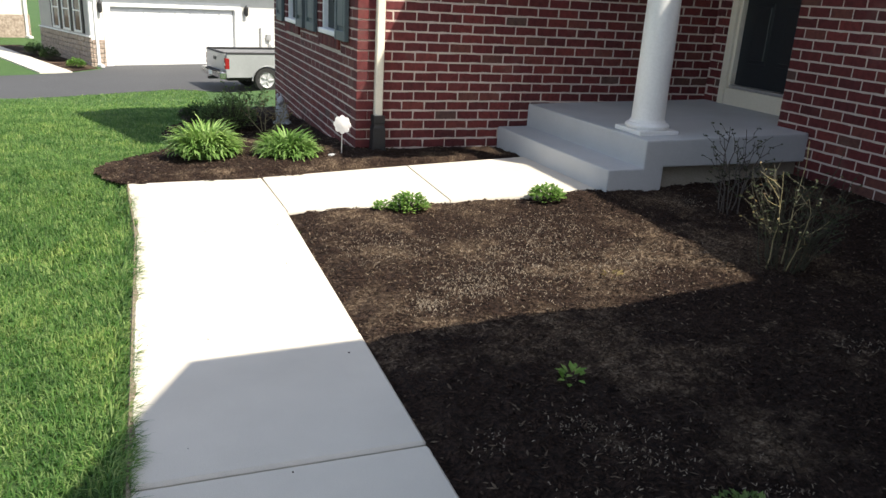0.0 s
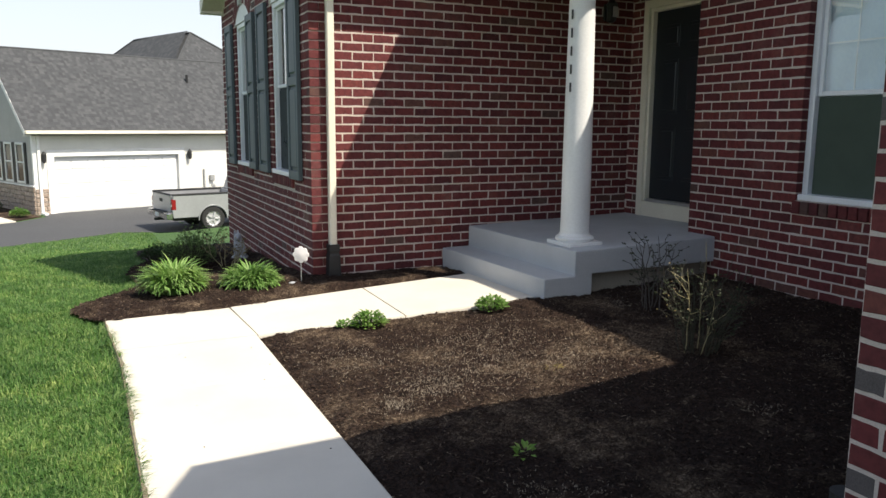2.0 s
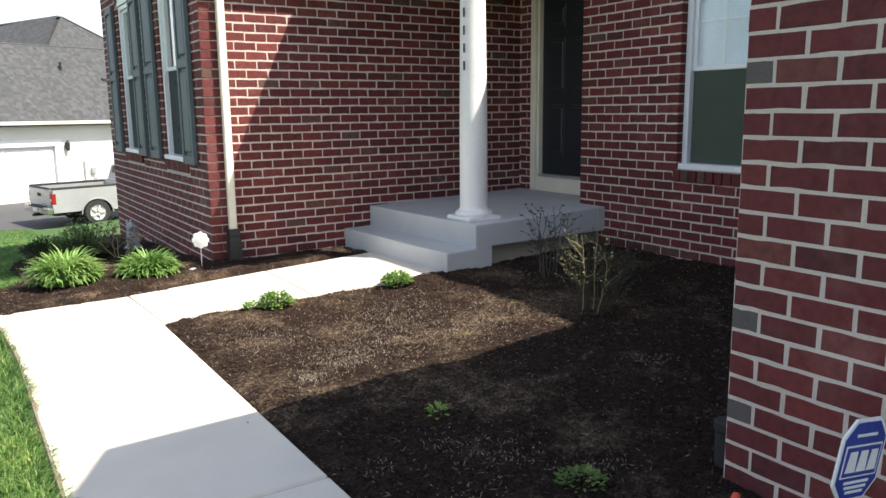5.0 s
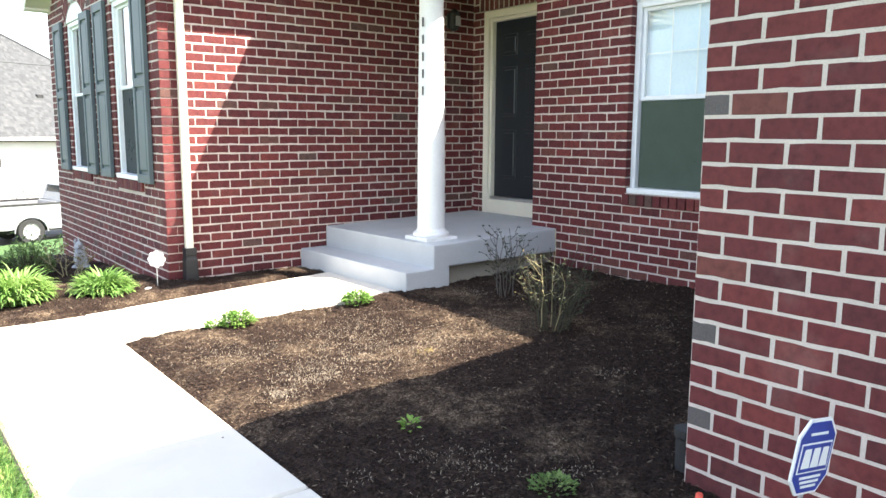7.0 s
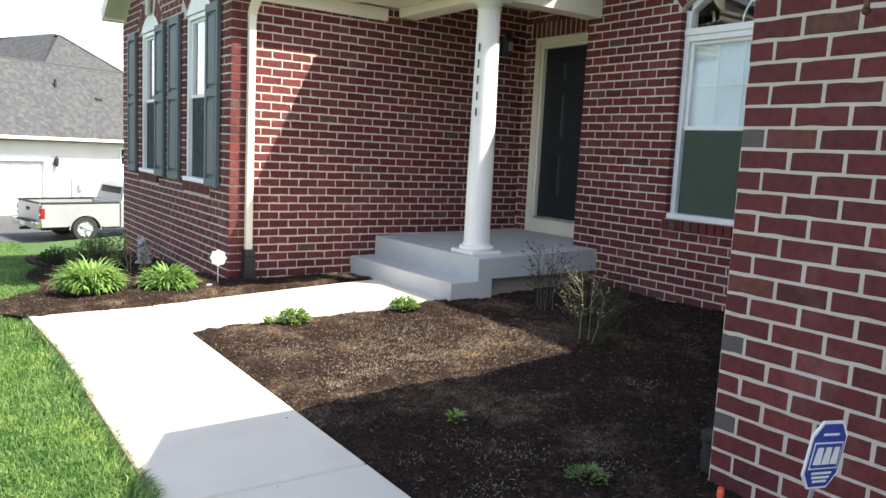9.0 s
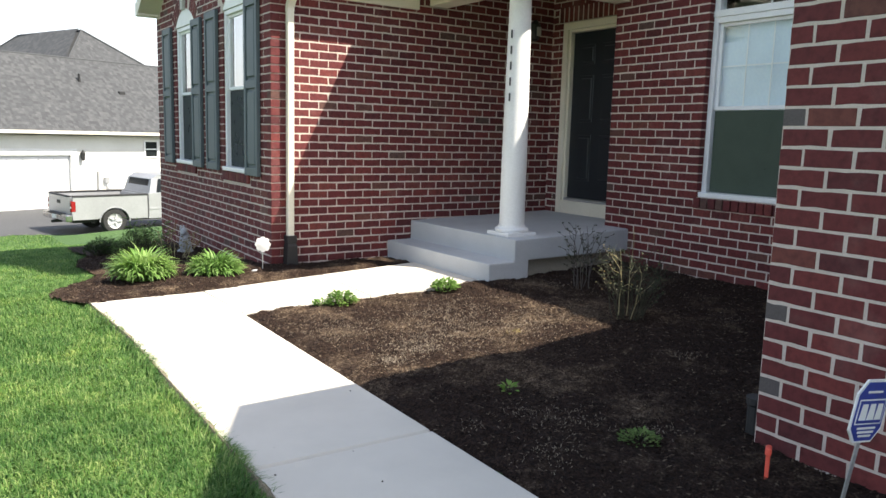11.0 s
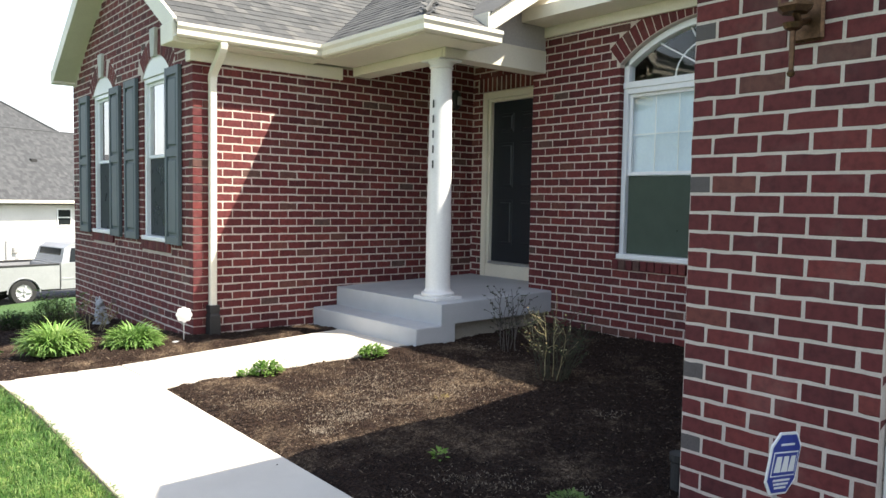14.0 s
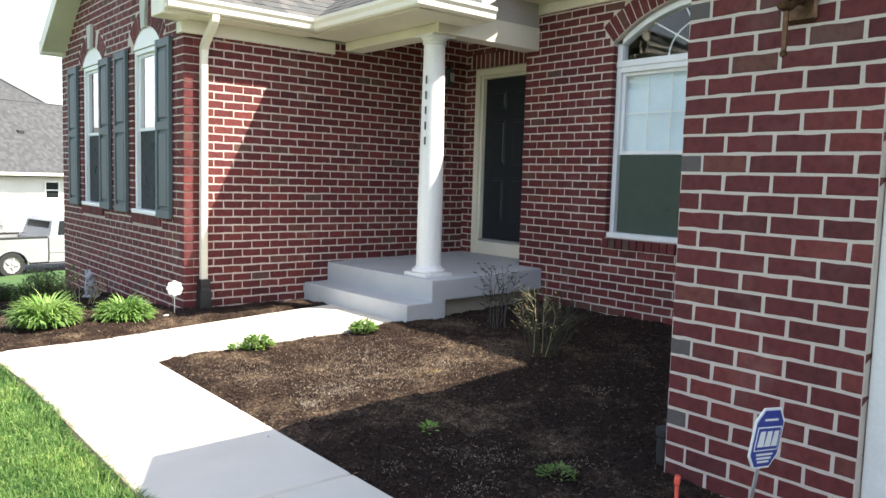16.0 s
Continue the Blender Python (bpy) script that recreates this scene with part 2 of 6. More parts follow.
def leaf_material(name, c1, c2, c3, per_island=True, trans=0.35, patch=0.0):
    m, n, l, b = nodes_of(name)
    rnd = n.new("ShaderNodeNewGeometry").outputs["Random Per Island"] if per_island else noise_node(n, l, 30).outputs[0]
    tone = ramp_node(n, l, rnd, ((0.0, c1), (0.5, c2), (1.0, c3)))
    broad = noise_node(n, l, 1.7, 4)
    sh = ramp_node(n, l, broad.outputs[0], ((0.3, (0.66, 0.74, 0.66)), (0.5, (1.0, 1.0, 1.0)), (0.72, (1.42, 1.25, 1.12))))
    col = mix_node(n, l, "MULTIPLY", 1.0, tone.outputs[0], sh.outputs[0])
    if patch:
        tuft = ramp_node(n, l, noise_node(n, l, patch, 4, 0.65).outputs[0], ((0.36, (0.66, 0.76, 0.70)), (0.5, (1.0, 1.0, 1.0)), (0.64, (1.42, 1.26, 1.30))))
        col = mix_node(n, l, "MULTIPLY", 1.0, col, tuft.outputs[0])
    l.new(col, b.inputs["Base Color"])
    b.inputs["Roughness"].default_value = 0.55
    b.inputs["Specular IOR Level"].default_value = 0.25
    tr = n.new("ShaderNodeBsdfTranslucent")
    l.new(col, tr.inputs[0])
    mx = n.new("ShaderNodeMixShader")
    mx.inputs[0].default_value = trans
    l.new(b.outputs[0], mx.inputs[1])
    l.new(tr.outputs[0], mx.inputs[2])
    l.new(mx.outputs[0], n["Material Output"].inputs[0])
    return m


GRASS = leaf_material("grass", (0.050, 0.135, 0.028), (0.095, 0.205, 0.042), (0.25, 0.345, 0.12), patch=5.5)
LILY = leaf_material("daylily_leaf", (0.12, 0.235, 0.05), (0.19, 0.33, 0.08), (0.31, 0.45, 0.16))
MID_SHRUB = leaf_material("soft_green_leaf", (0.085, 0.15, 0.045), (0.13, 0.21, 0.065), (0.19, 0.27, 0.095))
SHRUB = leaf_material("dark_leaf", (0.025, 0.055, 0.018), (0.045, 0.085, 0.025), (0.075, 0.12, 0.035))
SPROUT = leaf_material("sprout_leaf", (0.10, 0.21, 0.035), (0.15, 0.28, 0.06), (0.24, 0.36, 0.11))
STEM = surface("bush_stem", (0.030, 0.028, 0.017), (0.066, 0.061, 0.036), 90, 9, 0.8, bump=0.3)
WITHERED = surface("withered_stem", (0.06, 0.05, 0.045), (0.11, 0.095, 0.085), 90, 9, 0.85, bump=0.2)
CANE = surface("pale_cane", (0.26, 0.225, 0.115), (0.40, 0.35, 0.19), 90, 9, 0.7, bump=0.2)
ROSE_LEAF = leaf_material("dull_rose_leaf", (0.028, 0.038, 0.018), (0.048, 0.060, 0.028), (0.075, 0.082, 0.040))
DRYLEAF = leaf_material("dry_leaf", (0.10, 0.06, 0.03), (0.16, 0.12, 0.05), (0.30, 0.24, 0.10))


def turf_material():
    m, n, l, b = nodes_of("turf")
    a, c = noise_node(n, l, 45, 8, 0.7), noise_node(n, l, 0.9, 5)
    t1 = ramp_node(n, l, a.outputs[0], ((0.3, (0.020, 0.052, 0.011)), (0.52, (0.048, 0.108, 0.024)), (0.75, (0.10, 0.165, 0.052))))
    t2 = ramp_node(n, l, c.outputs[0], ((0.3, (0.75, 0.85, 0.75)), (0.7, (1.2, 1.12, 1.0))))
    l.new(mix_node(n, l, "MULTIPLY", 1.0, t1.outputs[0], t2.outputs[0]), b.inputs["Base Color"])
    b.inputs["Roughness"].default_value = 0.9
    bump_node(n, l, b, a.outputs[0], 0.8, 0.03)
    return m


def mulch_material(name, per_island):
    m, n, l, b = nodes_of(name)
    a = noise_node(n, l, 70, 9, 0.75)
    dark = ramp_node(n, l, a.outputs[0], ((0.30, (0.003, 0.0022, 0.0018)), (0.50, (0.023, 0.0135, 0.0095)), (0.68, (0.076, 0.044, 0.031)), (0.8, (0.19, 0.14, 0.10))))
    pale = ramp_node(n, l, a.outputs[0], ((0.32, (0.04, 0.024, 0.016)), (0.5, (0.14, 0.095, 0.06)), (0.66, (0.40, 0.32, 0.23))))
    patch = noise_node(n, l, 1.5, 7, 0.72)
    pf = ramp_node(n, l, patch.outputs[0], ((0.50, (0, 0, 0)), (0.66, (1, 1, 1))))
    col = mix_node(n, l, "MIX", pf.outputs[0], dark.outputs[0], pale.outputs[0])
    if per_island:
        rnd = n.new("ShaderNodeNewGeometry").outputs["Random Per Island"]
        tone = ramp_node(n, l, rnd, ((0.0, (0.005, 0.0035, 0.0025)), (0.6, (0.033, 0.0195, 0.0135)), (0.92, (0.085, 0.054, 0.038)), (1.0, (0.30, 0.235, 0.165))))
        col = mix_node(n, l, "MIX", 0.65, col, tone.outputs[0])
    l.new(col, b.inputs["Base Color"])
    b.inputs["Roughness"].default_value = 0.95
    b.inputs["Specular IOR Level"].default_value = 0.2
    bump_node(n, l, b, a.outputs[0], 0.9, 0.02)
    return m


TURF, MULCH, CHIPS = turf_material(), mulch_material("mulch", False), mulch_material("mulch_chips", True)


def shingle_material(name, c1, c2, c3):
    m, n, l, b = nodes_of(name)
    rnd = n.new("ShaderNodeNewGeometry").outputs["Random Per Island"]
    tone = ramp_node(n, l, rnd, ((0.0, c1), (0.5, c2), (1.0, c3)))
    g = noise_node(n, l, 150, 4)
    sh = ramp_node(n, l, g.outputs[0], ((0.3, (0.8, 0.8, 0.8)), (0.7, (1.15, 1.15, 1.15))))
    wash = ramp_node(n, l, noise_node(n, l, 4.5, 6, 0.7).outputs[0], ((0.35, (0.82, 0.82, 0.83)), (0.6, (1.0, 1.0, 1.0)), (0.75, (1.25, 1.24, 1.2))))
    out = mix_node(n, l, "MULTIPLY", 1.0, tone.outputs[0], sh.outputs[0])
    l.new(mix_node(n, l, "MULTIPLY", 1.0, out, wash.outputs[0]), b.inputs["Base Color"])
    b.inputs["Roughness"].default_value = 0.95
    bump_node(n, l, b, g.outputs[0], 0.5, 0.003)
    return m


SHINGLE = shingle_material("weathered_shingle", (0.056, 0.058, 0.058), (0.084, 0.086, 0.084), (0.125, 0.122, 0.115))
SHINGLE_DARK = shingle_material("charcoal_shingle", (0.052, 0.054, 0.058), (0.063, 0.066, 0.070), (0.086, 0.088, 0.091))


def glass_material(name, tint=(0.9, 0.95, 0.93)):
    """Clear double pane: sharp reflection by Fresnel over plain transparency."""
    m, n, l, b = nodes_of(name)
    n.remove(b)
    fr = n.new("ShaderNodeFresnel")
    fr.inputs[0].default_value = 1.52
    boost = n.new("ShaderNodeMath")
    boost.operation, boost.use_clamp = "MULTIPLY", True
    boost.inputs[1].default_value = 0.65
    l.new(fr.outputs[0], boost.inputs[0])
    tr, gl, mx = n.new("ShaderNodeBsdfTransparent"), n.new("ShaderNodeBsdfGlossy"), n.new("ShaderNodeMixShader")
    tr.inputs[0].default_value = (*tint, 1)
    gl.inputs["Roughness"].default_value = 0.01
    l.new(boost.outputs[0], mx.inputs[0])
    l.new(tr.outputs[0], mx.inputs[1])
    l.new(gl.outputs[0], mx.inputs[2])
    l.new(mx.outputs[0], n["Material Output"].inputs[0])
    return m


GLASS = glass_material("window_glass")
DARK_GLASS = surface("tinted_glass", (0.012, 0.015, 0.017), (0.018, 0.021, 0.023), 10, 2, 0.12, bump=0.0, spec=0.15)


def screen_material(name, colour):
    """Fine dark insect mesh: mostly woven threads, partly open."""
    m, n, l, b = nodes_of(name)
    b.inputs["Base Color"].default_value = (*colour, 1)
    b.inputs["Roughness"].default_value = 0.8
    b.inputs["Specular IOR Level"].default_value = 0.15
    tr, mx = n.new("ShaderNodeBsdfTransparent"), n.new("ShaderNodeMixShader")
    weave = ramp_node(n, l, noise_node(n, l, 6.0, 3).outputs[0], ((0.3, (0.78, 0.78, 0.78)), (0.7, (0.88, 0.88, 0.88))))
    l.new(weave.outputs[0], mx.inputs[0])
    l.new(tr.outputs[0], mx.inputs[1])
    l.new(b.outputs[0], mx.inputs[2])
    l.new(mx.outputs[0], n["Material Output"].inputs[0])
    return m


# the second mesh holds the green lawn reflection in its own colour
SCREEN, SCREEN_GREEN = screen_material("insect_mesh", (0.050, 0.058, 0.060)), screen_material("weathered_mesh", (0.076, 0.100, 0.078))


# ---- plan ----
WING_X, SIDE_Y, WING_END = 2.163, 6.646, 11.0
WIN_X, DOOR_X, NICHE_Y = 5.20, 5.60, 5.245
GAR_X, GAR_Y, GAR_JAMB = 2.50, 1.597, 0.765
PORCH_Z, JOINT = 0.435, 0.0110
EAVE_Z = 2.87


def smooth_step(a, b, x):
    t = min(1.0, max(0.0, (x - a) / (b - a)))
    return t * t * (3 - 2 * t)


def ground_z(x, y):
    """The lawn: level by the house, falling to the neighbour's drive."""
    dip = 0.15 * smooth_step(6.2, 8.2, y) * (1 - smooth_step(9.0, 16.0, y)) * (1 - 0.25 * smooth_step(0.0, 1.0, x))
    return -0.035 - dip - 1.84 * smooth_step(7.2, 23.5, y) * (1 - 0.17 * smooth_step(0, 6, x) * (1 - smooth_step(23.4, 24.4, y)))


# ---- ground sheet ----
def ground_sheet():
    def axis(lo, hi, step):
        near = list(np.arange(lo, hi + 1e-6, step))
        return [lo - d for d in (900, 400, 150, 60, 25, 10, 4)] + near + [hi + d for d in (4, 10, 25, 60, 150, 400, 900)]
    xs, ys = axis(-8, 12, 0.5), axis(-6, 40, 0.5)
    v = np.array([(x, y, ground_z(x, y)) for y in ys for x in xs])
    n = len(xs)
    f = np.array([(j * n + i, j * n + i + 1, (j + 1) * n + i + 1, (j + 1) * n + i) for j in range(len(ys) - 1) for i in range(n - 1)])
    me = bulk("ground", v, f, TURF)
    me.shade_smooth()
    tagged(new("ground", me), "green lawn sloping down to the neighbouring drive", "lawn", kind="structure")


ground_sheet()


# ---- brick walls ----
def wall_matrix(axis, plane):
    """Local u, depth, z to the world, for a wall that faces -x or -y."""
    if axis == "x":
        return Matrix(((0, 1, 0, plane), (1, 0, 0, 0), (0, 0, 1, 0), (0, 0, 0, 1)))
    return Matrix(((1, 0, 0, 0), (0, 1, 0, plane), (0, 0, 1, 0), (0, 0, 0, 1)))


class Opening:
    def __init__(self, u0, u1, z0, spring, rise=0.0, ring=0.195, sill=True, head=0.0):
        self.u0, self.u1, self.z0, self.spring, self.rise, self.sill, self.head = u0, u1, z0, spring, rise, sill, head
        self.uc, self.half, self.ring = (u0 + u1) / 2, (u1 - u0) / 2, ring if rise else 0.0
        if rise:
            self.R = (self.half ** 2 + rise ** 2) / (2 * rise)
            self.zc = spring + rise - self.R
            self.angle = math.asin(self.half / self.R)

    def top(self, u):
        if not self.rise:
            return self.spring
        return self.zc + math.sqrt(max(0.0, self.R ** 2 - (u - self.uc) ** 2))

    def blocked(self, z):
        """The stretch along the wall that no plain brick may enter at this height."""
        if self.sill and self.z0 - 0.104 < z < self.z0:
            return self.u0 - 0.02, self.u1 + 0.02
        if self.z0 <= z <= self.spring:
            return self.u0 + 0.004 + JOINT, self.u1 - 0.004 - JOINT
        if self.head and self.spring < z < self.spring + self.head:
            return self.u0 - 0.10, self.u1 + 0.10
        if self.rise and z > self.spring:
            out = self.R + self.ring + 0.008
            if z - self.zc < out:
                w = min(math.sqrt(out ** 2 - (z - self.zc) ** 2), (z - self.zc) * math.tan(self.angle) + 0.012)
                return self.uc - w, self.uc + w
        return None


PIECES = {}


def rough_brick(geo, x0, x1, y0, y1, z0, z1, rng, m=None, c=0.0028):
    """A brick with a wavering, chipped front edge."""
    rim = [(x0 + (x1 - x0) * k / 3, z0) for k in range(4)] + [(x1 - (x1 - x0) * k / 3, z1) for k in range(4)]
    xm, zm = (x0 + x1) / 2, (z0 + z1) / 2
    outer, inner = [], []
    for x, z in rim:
        px, pz = x + rng.uniform(-0.0012, 0.0006) * (1 if x > xm else -1), z + rng.uniform(-0.0012, 0.0005) * (1 if z > zm else -1)
        cut = c * (1 if rng.random() > 0.12 else 2.2)
        outer.append((px, y0 + cut, pz))
        inner.append((px - math.copysign(min(cut, abs(px - xm) * 0.5), px - xm), y0, pz - math.copysign(cut, pz - zm)))
    back = [(x, y1, z) for x, z in rim]
    f = [tuple(range(8)), tuple(range(16, 24))[::-1]]
    for k in range(8):
        j = (k + 1) % 8
        f += [(k, 8 + k, 8 + j, j), (8 + k, 16 + k, 16 + j, 8 + j)]
    return geo.add(inner + outer + back, f, m)


def brick_mesh(length, height, mat, rng):
    """One of six worn shapes for each size."""
    key = (round(length, 2), round(height, 3), mat.name, rng.randrange(6))
    if key not in PIECES:
        g = rough_brick(Geo(), -key[0] / 2, key[0] / 2, 0, 0.092, -key[1] / 2, key[1] / 2, random.Random(str(key)))
        PIECES[key] = g.mesh("brick", mat)
    return PIECES[key]


def brick_wall(name, axis, plane, u0, u1, z0, top, openings, label, nearest, shift=0.0, course=0.079, pitch=0.1975, lead=(0.0, 0.0), bed=(0.0, 0.0), grey=0.0, thick=0.22):
    """Mortar bed with openings, and real bricks in running bond set proud of it. lead: where even and odd courses begin past u0; bed: how far the mortar bed stops short at the ends."""
    M = wall_matrix(axis, plane)
    rng = random.Random(name)
    cuts = {u0, u1}
    for o in openings:
        cuts |= {o.u0 + (o.u1 - o.u0) * k / 16 for k in range(17)} if o.rise else {o.u0, o.u1}
    cuts |= {u for u in (breaks_of(top)) if u0 < u < u1}
    cuts = sorted(cuts)
    cuts[0], cuts[-1] = cuts[0] + bed[0], cuts[-1] - bed[1]
    bed = Geo()
    for a, b in zip(cuts, cuts[1:]):
        o = next((o for o in openings if o.u0 - 1e-6 <= a and b <= o.u1 + 1e-6), None)
        runs = [((z0, z0), (top(a), top(b)))] if not o else [((z0, z0), (o.z0, o.z0)), ((o.top(a), o.top(b)), (top(a), top(b)))]
        for (la, lb), (ha, hb) in runs:
            if max(ha - la, hb - lb) < 1e-4:
                continue
            bed.add([(a, 0.0014, la), (b, 0.0014, lb), (b, 0.0014, hb), (a, 0.0014, ha), (a, thick, la), (b, thick, lb), (b, thick, hb), (a, thick, ha)],
                    [(0, 1, 2, 3), (4, 7, 6, 5), (0, 4, 5, 1), (3, 2, 6, 7), (0, 3, 7, 4), (1, 5, 6, 2)], M)
    wall = tagged(part(name, bed, MORTAR), label, "brick wall", kind="structure")
    turn = Matrix.Rotation(radians(90), 4, "Z") if axis == "x" else Matrix.Identity(4)
    if axis == "x":
        turn = Matrix(((0, 1, 0, 0), (-1, 0, 0, 0), (0, 0, 1, 0), (0, 0, 0, 1)))
    pieces = []
    k, z = 0, z0
    zmax = max(top(u) for u in cuts)
    while z < zmax:
        zc = z + course / 2
        gaps = [g for g in (o.blocked(zc) for o in openings) if g]
        s = u0 + shift - pitch + (pitch / 2 if k % 2 else 0)
        joints = []
        while s < u1 + pitch:
            joints.append(s - JOINT)
            s += pitch
        runs = [(u0 + lead[k % 2], u1)]
        for ga, gb in gaps:
            runs = [r for a, b in runs for r in ((a, min(b, ga - JOINT)), (max(a, gb + JOINT), b)) if r[1] > r[0]]
        for a, b in runs:
            # a sliver at a reveal joins the brick beside it
            inner = [j for j in joints if a + (0.05 if a > u0 + 0.2 else 0.025) < j < b - (0.06 if b < u1 - 0.2 else 0.025)]
            for p, q in zip([a] + [j + JOINT for j in inner], inner + [b]):
                if q - p > 0.02 and min(top(p), top(q)) > zc + 0.02:
                    pieces.append(((p + q) / 2, zc, q - p))
        z += course
        k += 1
    pieces.sort(key=lambda p: abs(p[0] - nearest))
    rest = Geo()
    for i, (u, zc, length) in enumerate(pieces):
        d = rng.uniform(-0.0014, 0.0004)
        if i < 290:
            mat = BRICK_GREY if length < 0.13 and u > u1 - 0.15 and rng.random() < grey else BRICK
            ob = new("brick", brick_mesh(length, course - JOINT, mat, rng))
            ob.matrix_world = Matrix.Translation(M @ Vector((u, d, zc))) @ turn @ Matrix.Rotation(rng.uniform(-0.006, 0.006), 4, "Y")
            ob.parent = wall
        else:
            h = (course - JOINT) / 2
            rough_brick(rest, u - length / 2, u + length / 2, d, 0.092, zc - h, zc + h, rng, M)
    if rest.v:
        tagged(part("bricks", rest, BRICK_REST, wall), "courses of red brick higher and farther along the wall", kind="stuff")
    trimmings(wall, M, openings, rng)
    return wall


def breaks_of(top):
    return TOP_BREAKS.get(top, ())


TOP_BREAKS = {}


def trimmings(wall, M, openings, rng):
    """Rowlock sills, soldier heads and arches, each brick a piece of its own."""
    for o in openings:
        if o.sill:
            n = int(round((o.u1 - o.u0 + 0.04) / 0.079))
            w = (o.u1 - o.u0 + 0.04) / n
            for i in range(n):
                a = o.u0 - 0.02 + i * w
                part("sill_brick", Geo().cbox(a + 0.005, a + w - 0.005, -0.022 + rng.uniform(-0.002, 0.002), 0.08, o.z0 - 0.098, o.z0 - 0.004, 0.004, M), BRICK, wall)
        if o.head:
            n = int(round((o.u1 - o.u0 + 0.2) / 0.079))
            w = (o.u1 - o.u0 + 0.2) / n
            for i in range(n):
                a = o.u0 - 0.10 + i * w
                part("soldier_brick", Geo().cbox(a + 0.005, a + w - 0.005, 0.0, 0.06, o.spring + 0.008, o.spring + o.head - 0.008, 0.004, M), BRICK, wall)
        if o.rise:
            n = int(round(2 * o.angle * (o.R + o.ring / 2) / 0.081))
            for i in range(n):
                t = -o.angle + (i + 0.5) * 2 * o.angle / n
                wi, wo = o.angle / n * o.R - 0.005, o.angle / n * (o.R + o.ring) - 0.005
                c, s = math.cos(t), math.sin(t)
                d0 = rng.uniform(-0.003, 0.002)
                quad = [(-wi, o.R + 0.006), (wi, o.R + 0.006), (wo, o.R + o.ring), (-wo, o.R + o.ring)]
                pts = [(o.uc + x * c + r * s, d, o.zc - x * s + r * c) for d in (d0, 0.06) for x, r in quad]
                part("arch_brick", Geo().add(pts, [(0, 1, 2, 3), (7, 6, 5, 4), (0, 4, 5, 1), (1, 5, 6, 2), (2, 6, 7, 3), (3, 7, 4, 0)], M), BRICK, wall)


# ---- windows ----
def sash_window(name, axis, plane, o, split, label, columns=1, transom=None, blind=0.0, rows=(2, 2), grid=3, set_back=0.10, arch_panel=False, screen=SCREEN):
    """A hung window in its opening: frame, sashes, panes, glazing bars, and the room's dark box behind."""
    M = wall_matrix(axis, plane)
    win = thing(name, label, "window", kind="structure")
    d, fw = set_back, 0.05
    a0, a1, z0 = o.u0 + 0.003, o.u1 - 0.003, o.z0 + 0.002
    z1 = transom if transom else o.spring
    fr = Geo()
    fr.cbox(a0, a0 + fw, d - 0.03, d + 0.08, z0, z1, 0.004, M).cbox(a1 - fw, a1, d - 0.03, d + 0.08, z0, z1, 0.004, M)
    fr.cbox(a0 + fw, a1 - fw, d - 0.03, d + 0.08, z1 - fw, z1, 0.004, M)
    part("window_frame", fr, VINYL, win)
    part("window_sill", Geo().cbox(a0 - 0.002, a1 + 0.002, d - 0.075, d + 0.08, z0, z0 + 0.045, 0.006, M), VINYL, win)
    wide = (a1 - a0 - 2 * fw - (columns - 1) * 0.09) / columns
    for c in range(columns):
        p0 = a0 + fw + c * (wide + 0.09)
        p1 = p0 + wide
        if c:
            part("mullion", Geo().cbox(p0 - 0.09, p0, d - 0.025, d + 0.08, z0 + 0.045, z1 - fw, 0.004, M), VINYL, win)
        for k, (b0, b1, dd) in enumerate(((z0 + 0.045, split, d + 0.028), (split, z1 - fw, d))):
            s = Geo()
            s.cbox(p0, p0 + 0.035, dd, dd + 0.028, b0, b1, 0.003, M).cbox(p1 - 0.035, p1, dd, dd + 0.028, b0, b1, 0.003, M)
            s.cbox(p0 + 0.035, p1 - 0.035, dd, dd + 0.028, b0, b0 + 0.035, 0.003, M).cbox(p0 + 0.035, p1 - 0.035, dd, dd + 0.028, b1 - 0.03, b1, 0.003, M)
            sash = part("sash", s, VINYL, win)
            q0, q1, y0, y1 = p0 + 0.035, p1 - 0.035, b0 + 0.035, b1 - 0.03
            pane = part("pane", Geo().add([(q0, dd + 0.012, y0), (q1, dd + 0.012, y0), (q1, dd + 0.012, y1), (q0, dd + 0.012, y1)], [(0, 1, 2, 3)], M), GLASS, sash)
            pane.visible_shadow = False
            bars = Geo()
            for i in range(1, grid):
                x = q0 + (q1 - q0) * i / grid
                bars.box(x - 0.006 + 0.002 * k, x + 0.004 + 0.002 * k, dd + 0.014, dd + 0.02, y0, y1, M)
            for i in range(1, rows[k]):
                z = y0 + (y1 - y0) * i / rows[k]
                bars.box(q0, q1, dd + 0.015, dd + 0.021, z - 0.006, z + 0.006, M)
            if k == 0 and screen:
                part("insect_screen", Geo().box(p0 + 0.004, p1 - 0.004, d + 0.014, d + 0.0155, b0 + 0.004, b1 - 0.004, M), screen, win, "dark insect screen over the lower sash").visible_shadow = False
            if bars.v and k:
                part("glazing_bars", bars, VINYL if k else SIDING_GREY, sash)
        if blind:
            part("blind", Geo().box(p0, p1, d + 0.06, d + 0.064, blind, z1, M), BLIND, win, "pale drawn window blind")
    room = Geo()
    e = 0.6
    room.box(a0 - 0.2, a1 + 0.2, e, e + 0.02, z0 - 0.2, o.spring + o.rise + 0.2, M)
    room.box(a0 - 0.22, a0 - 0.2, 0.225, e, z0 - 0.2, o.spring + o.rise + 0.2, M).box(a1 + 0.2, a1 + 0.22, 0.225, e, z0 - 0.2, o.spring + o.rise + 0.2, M)
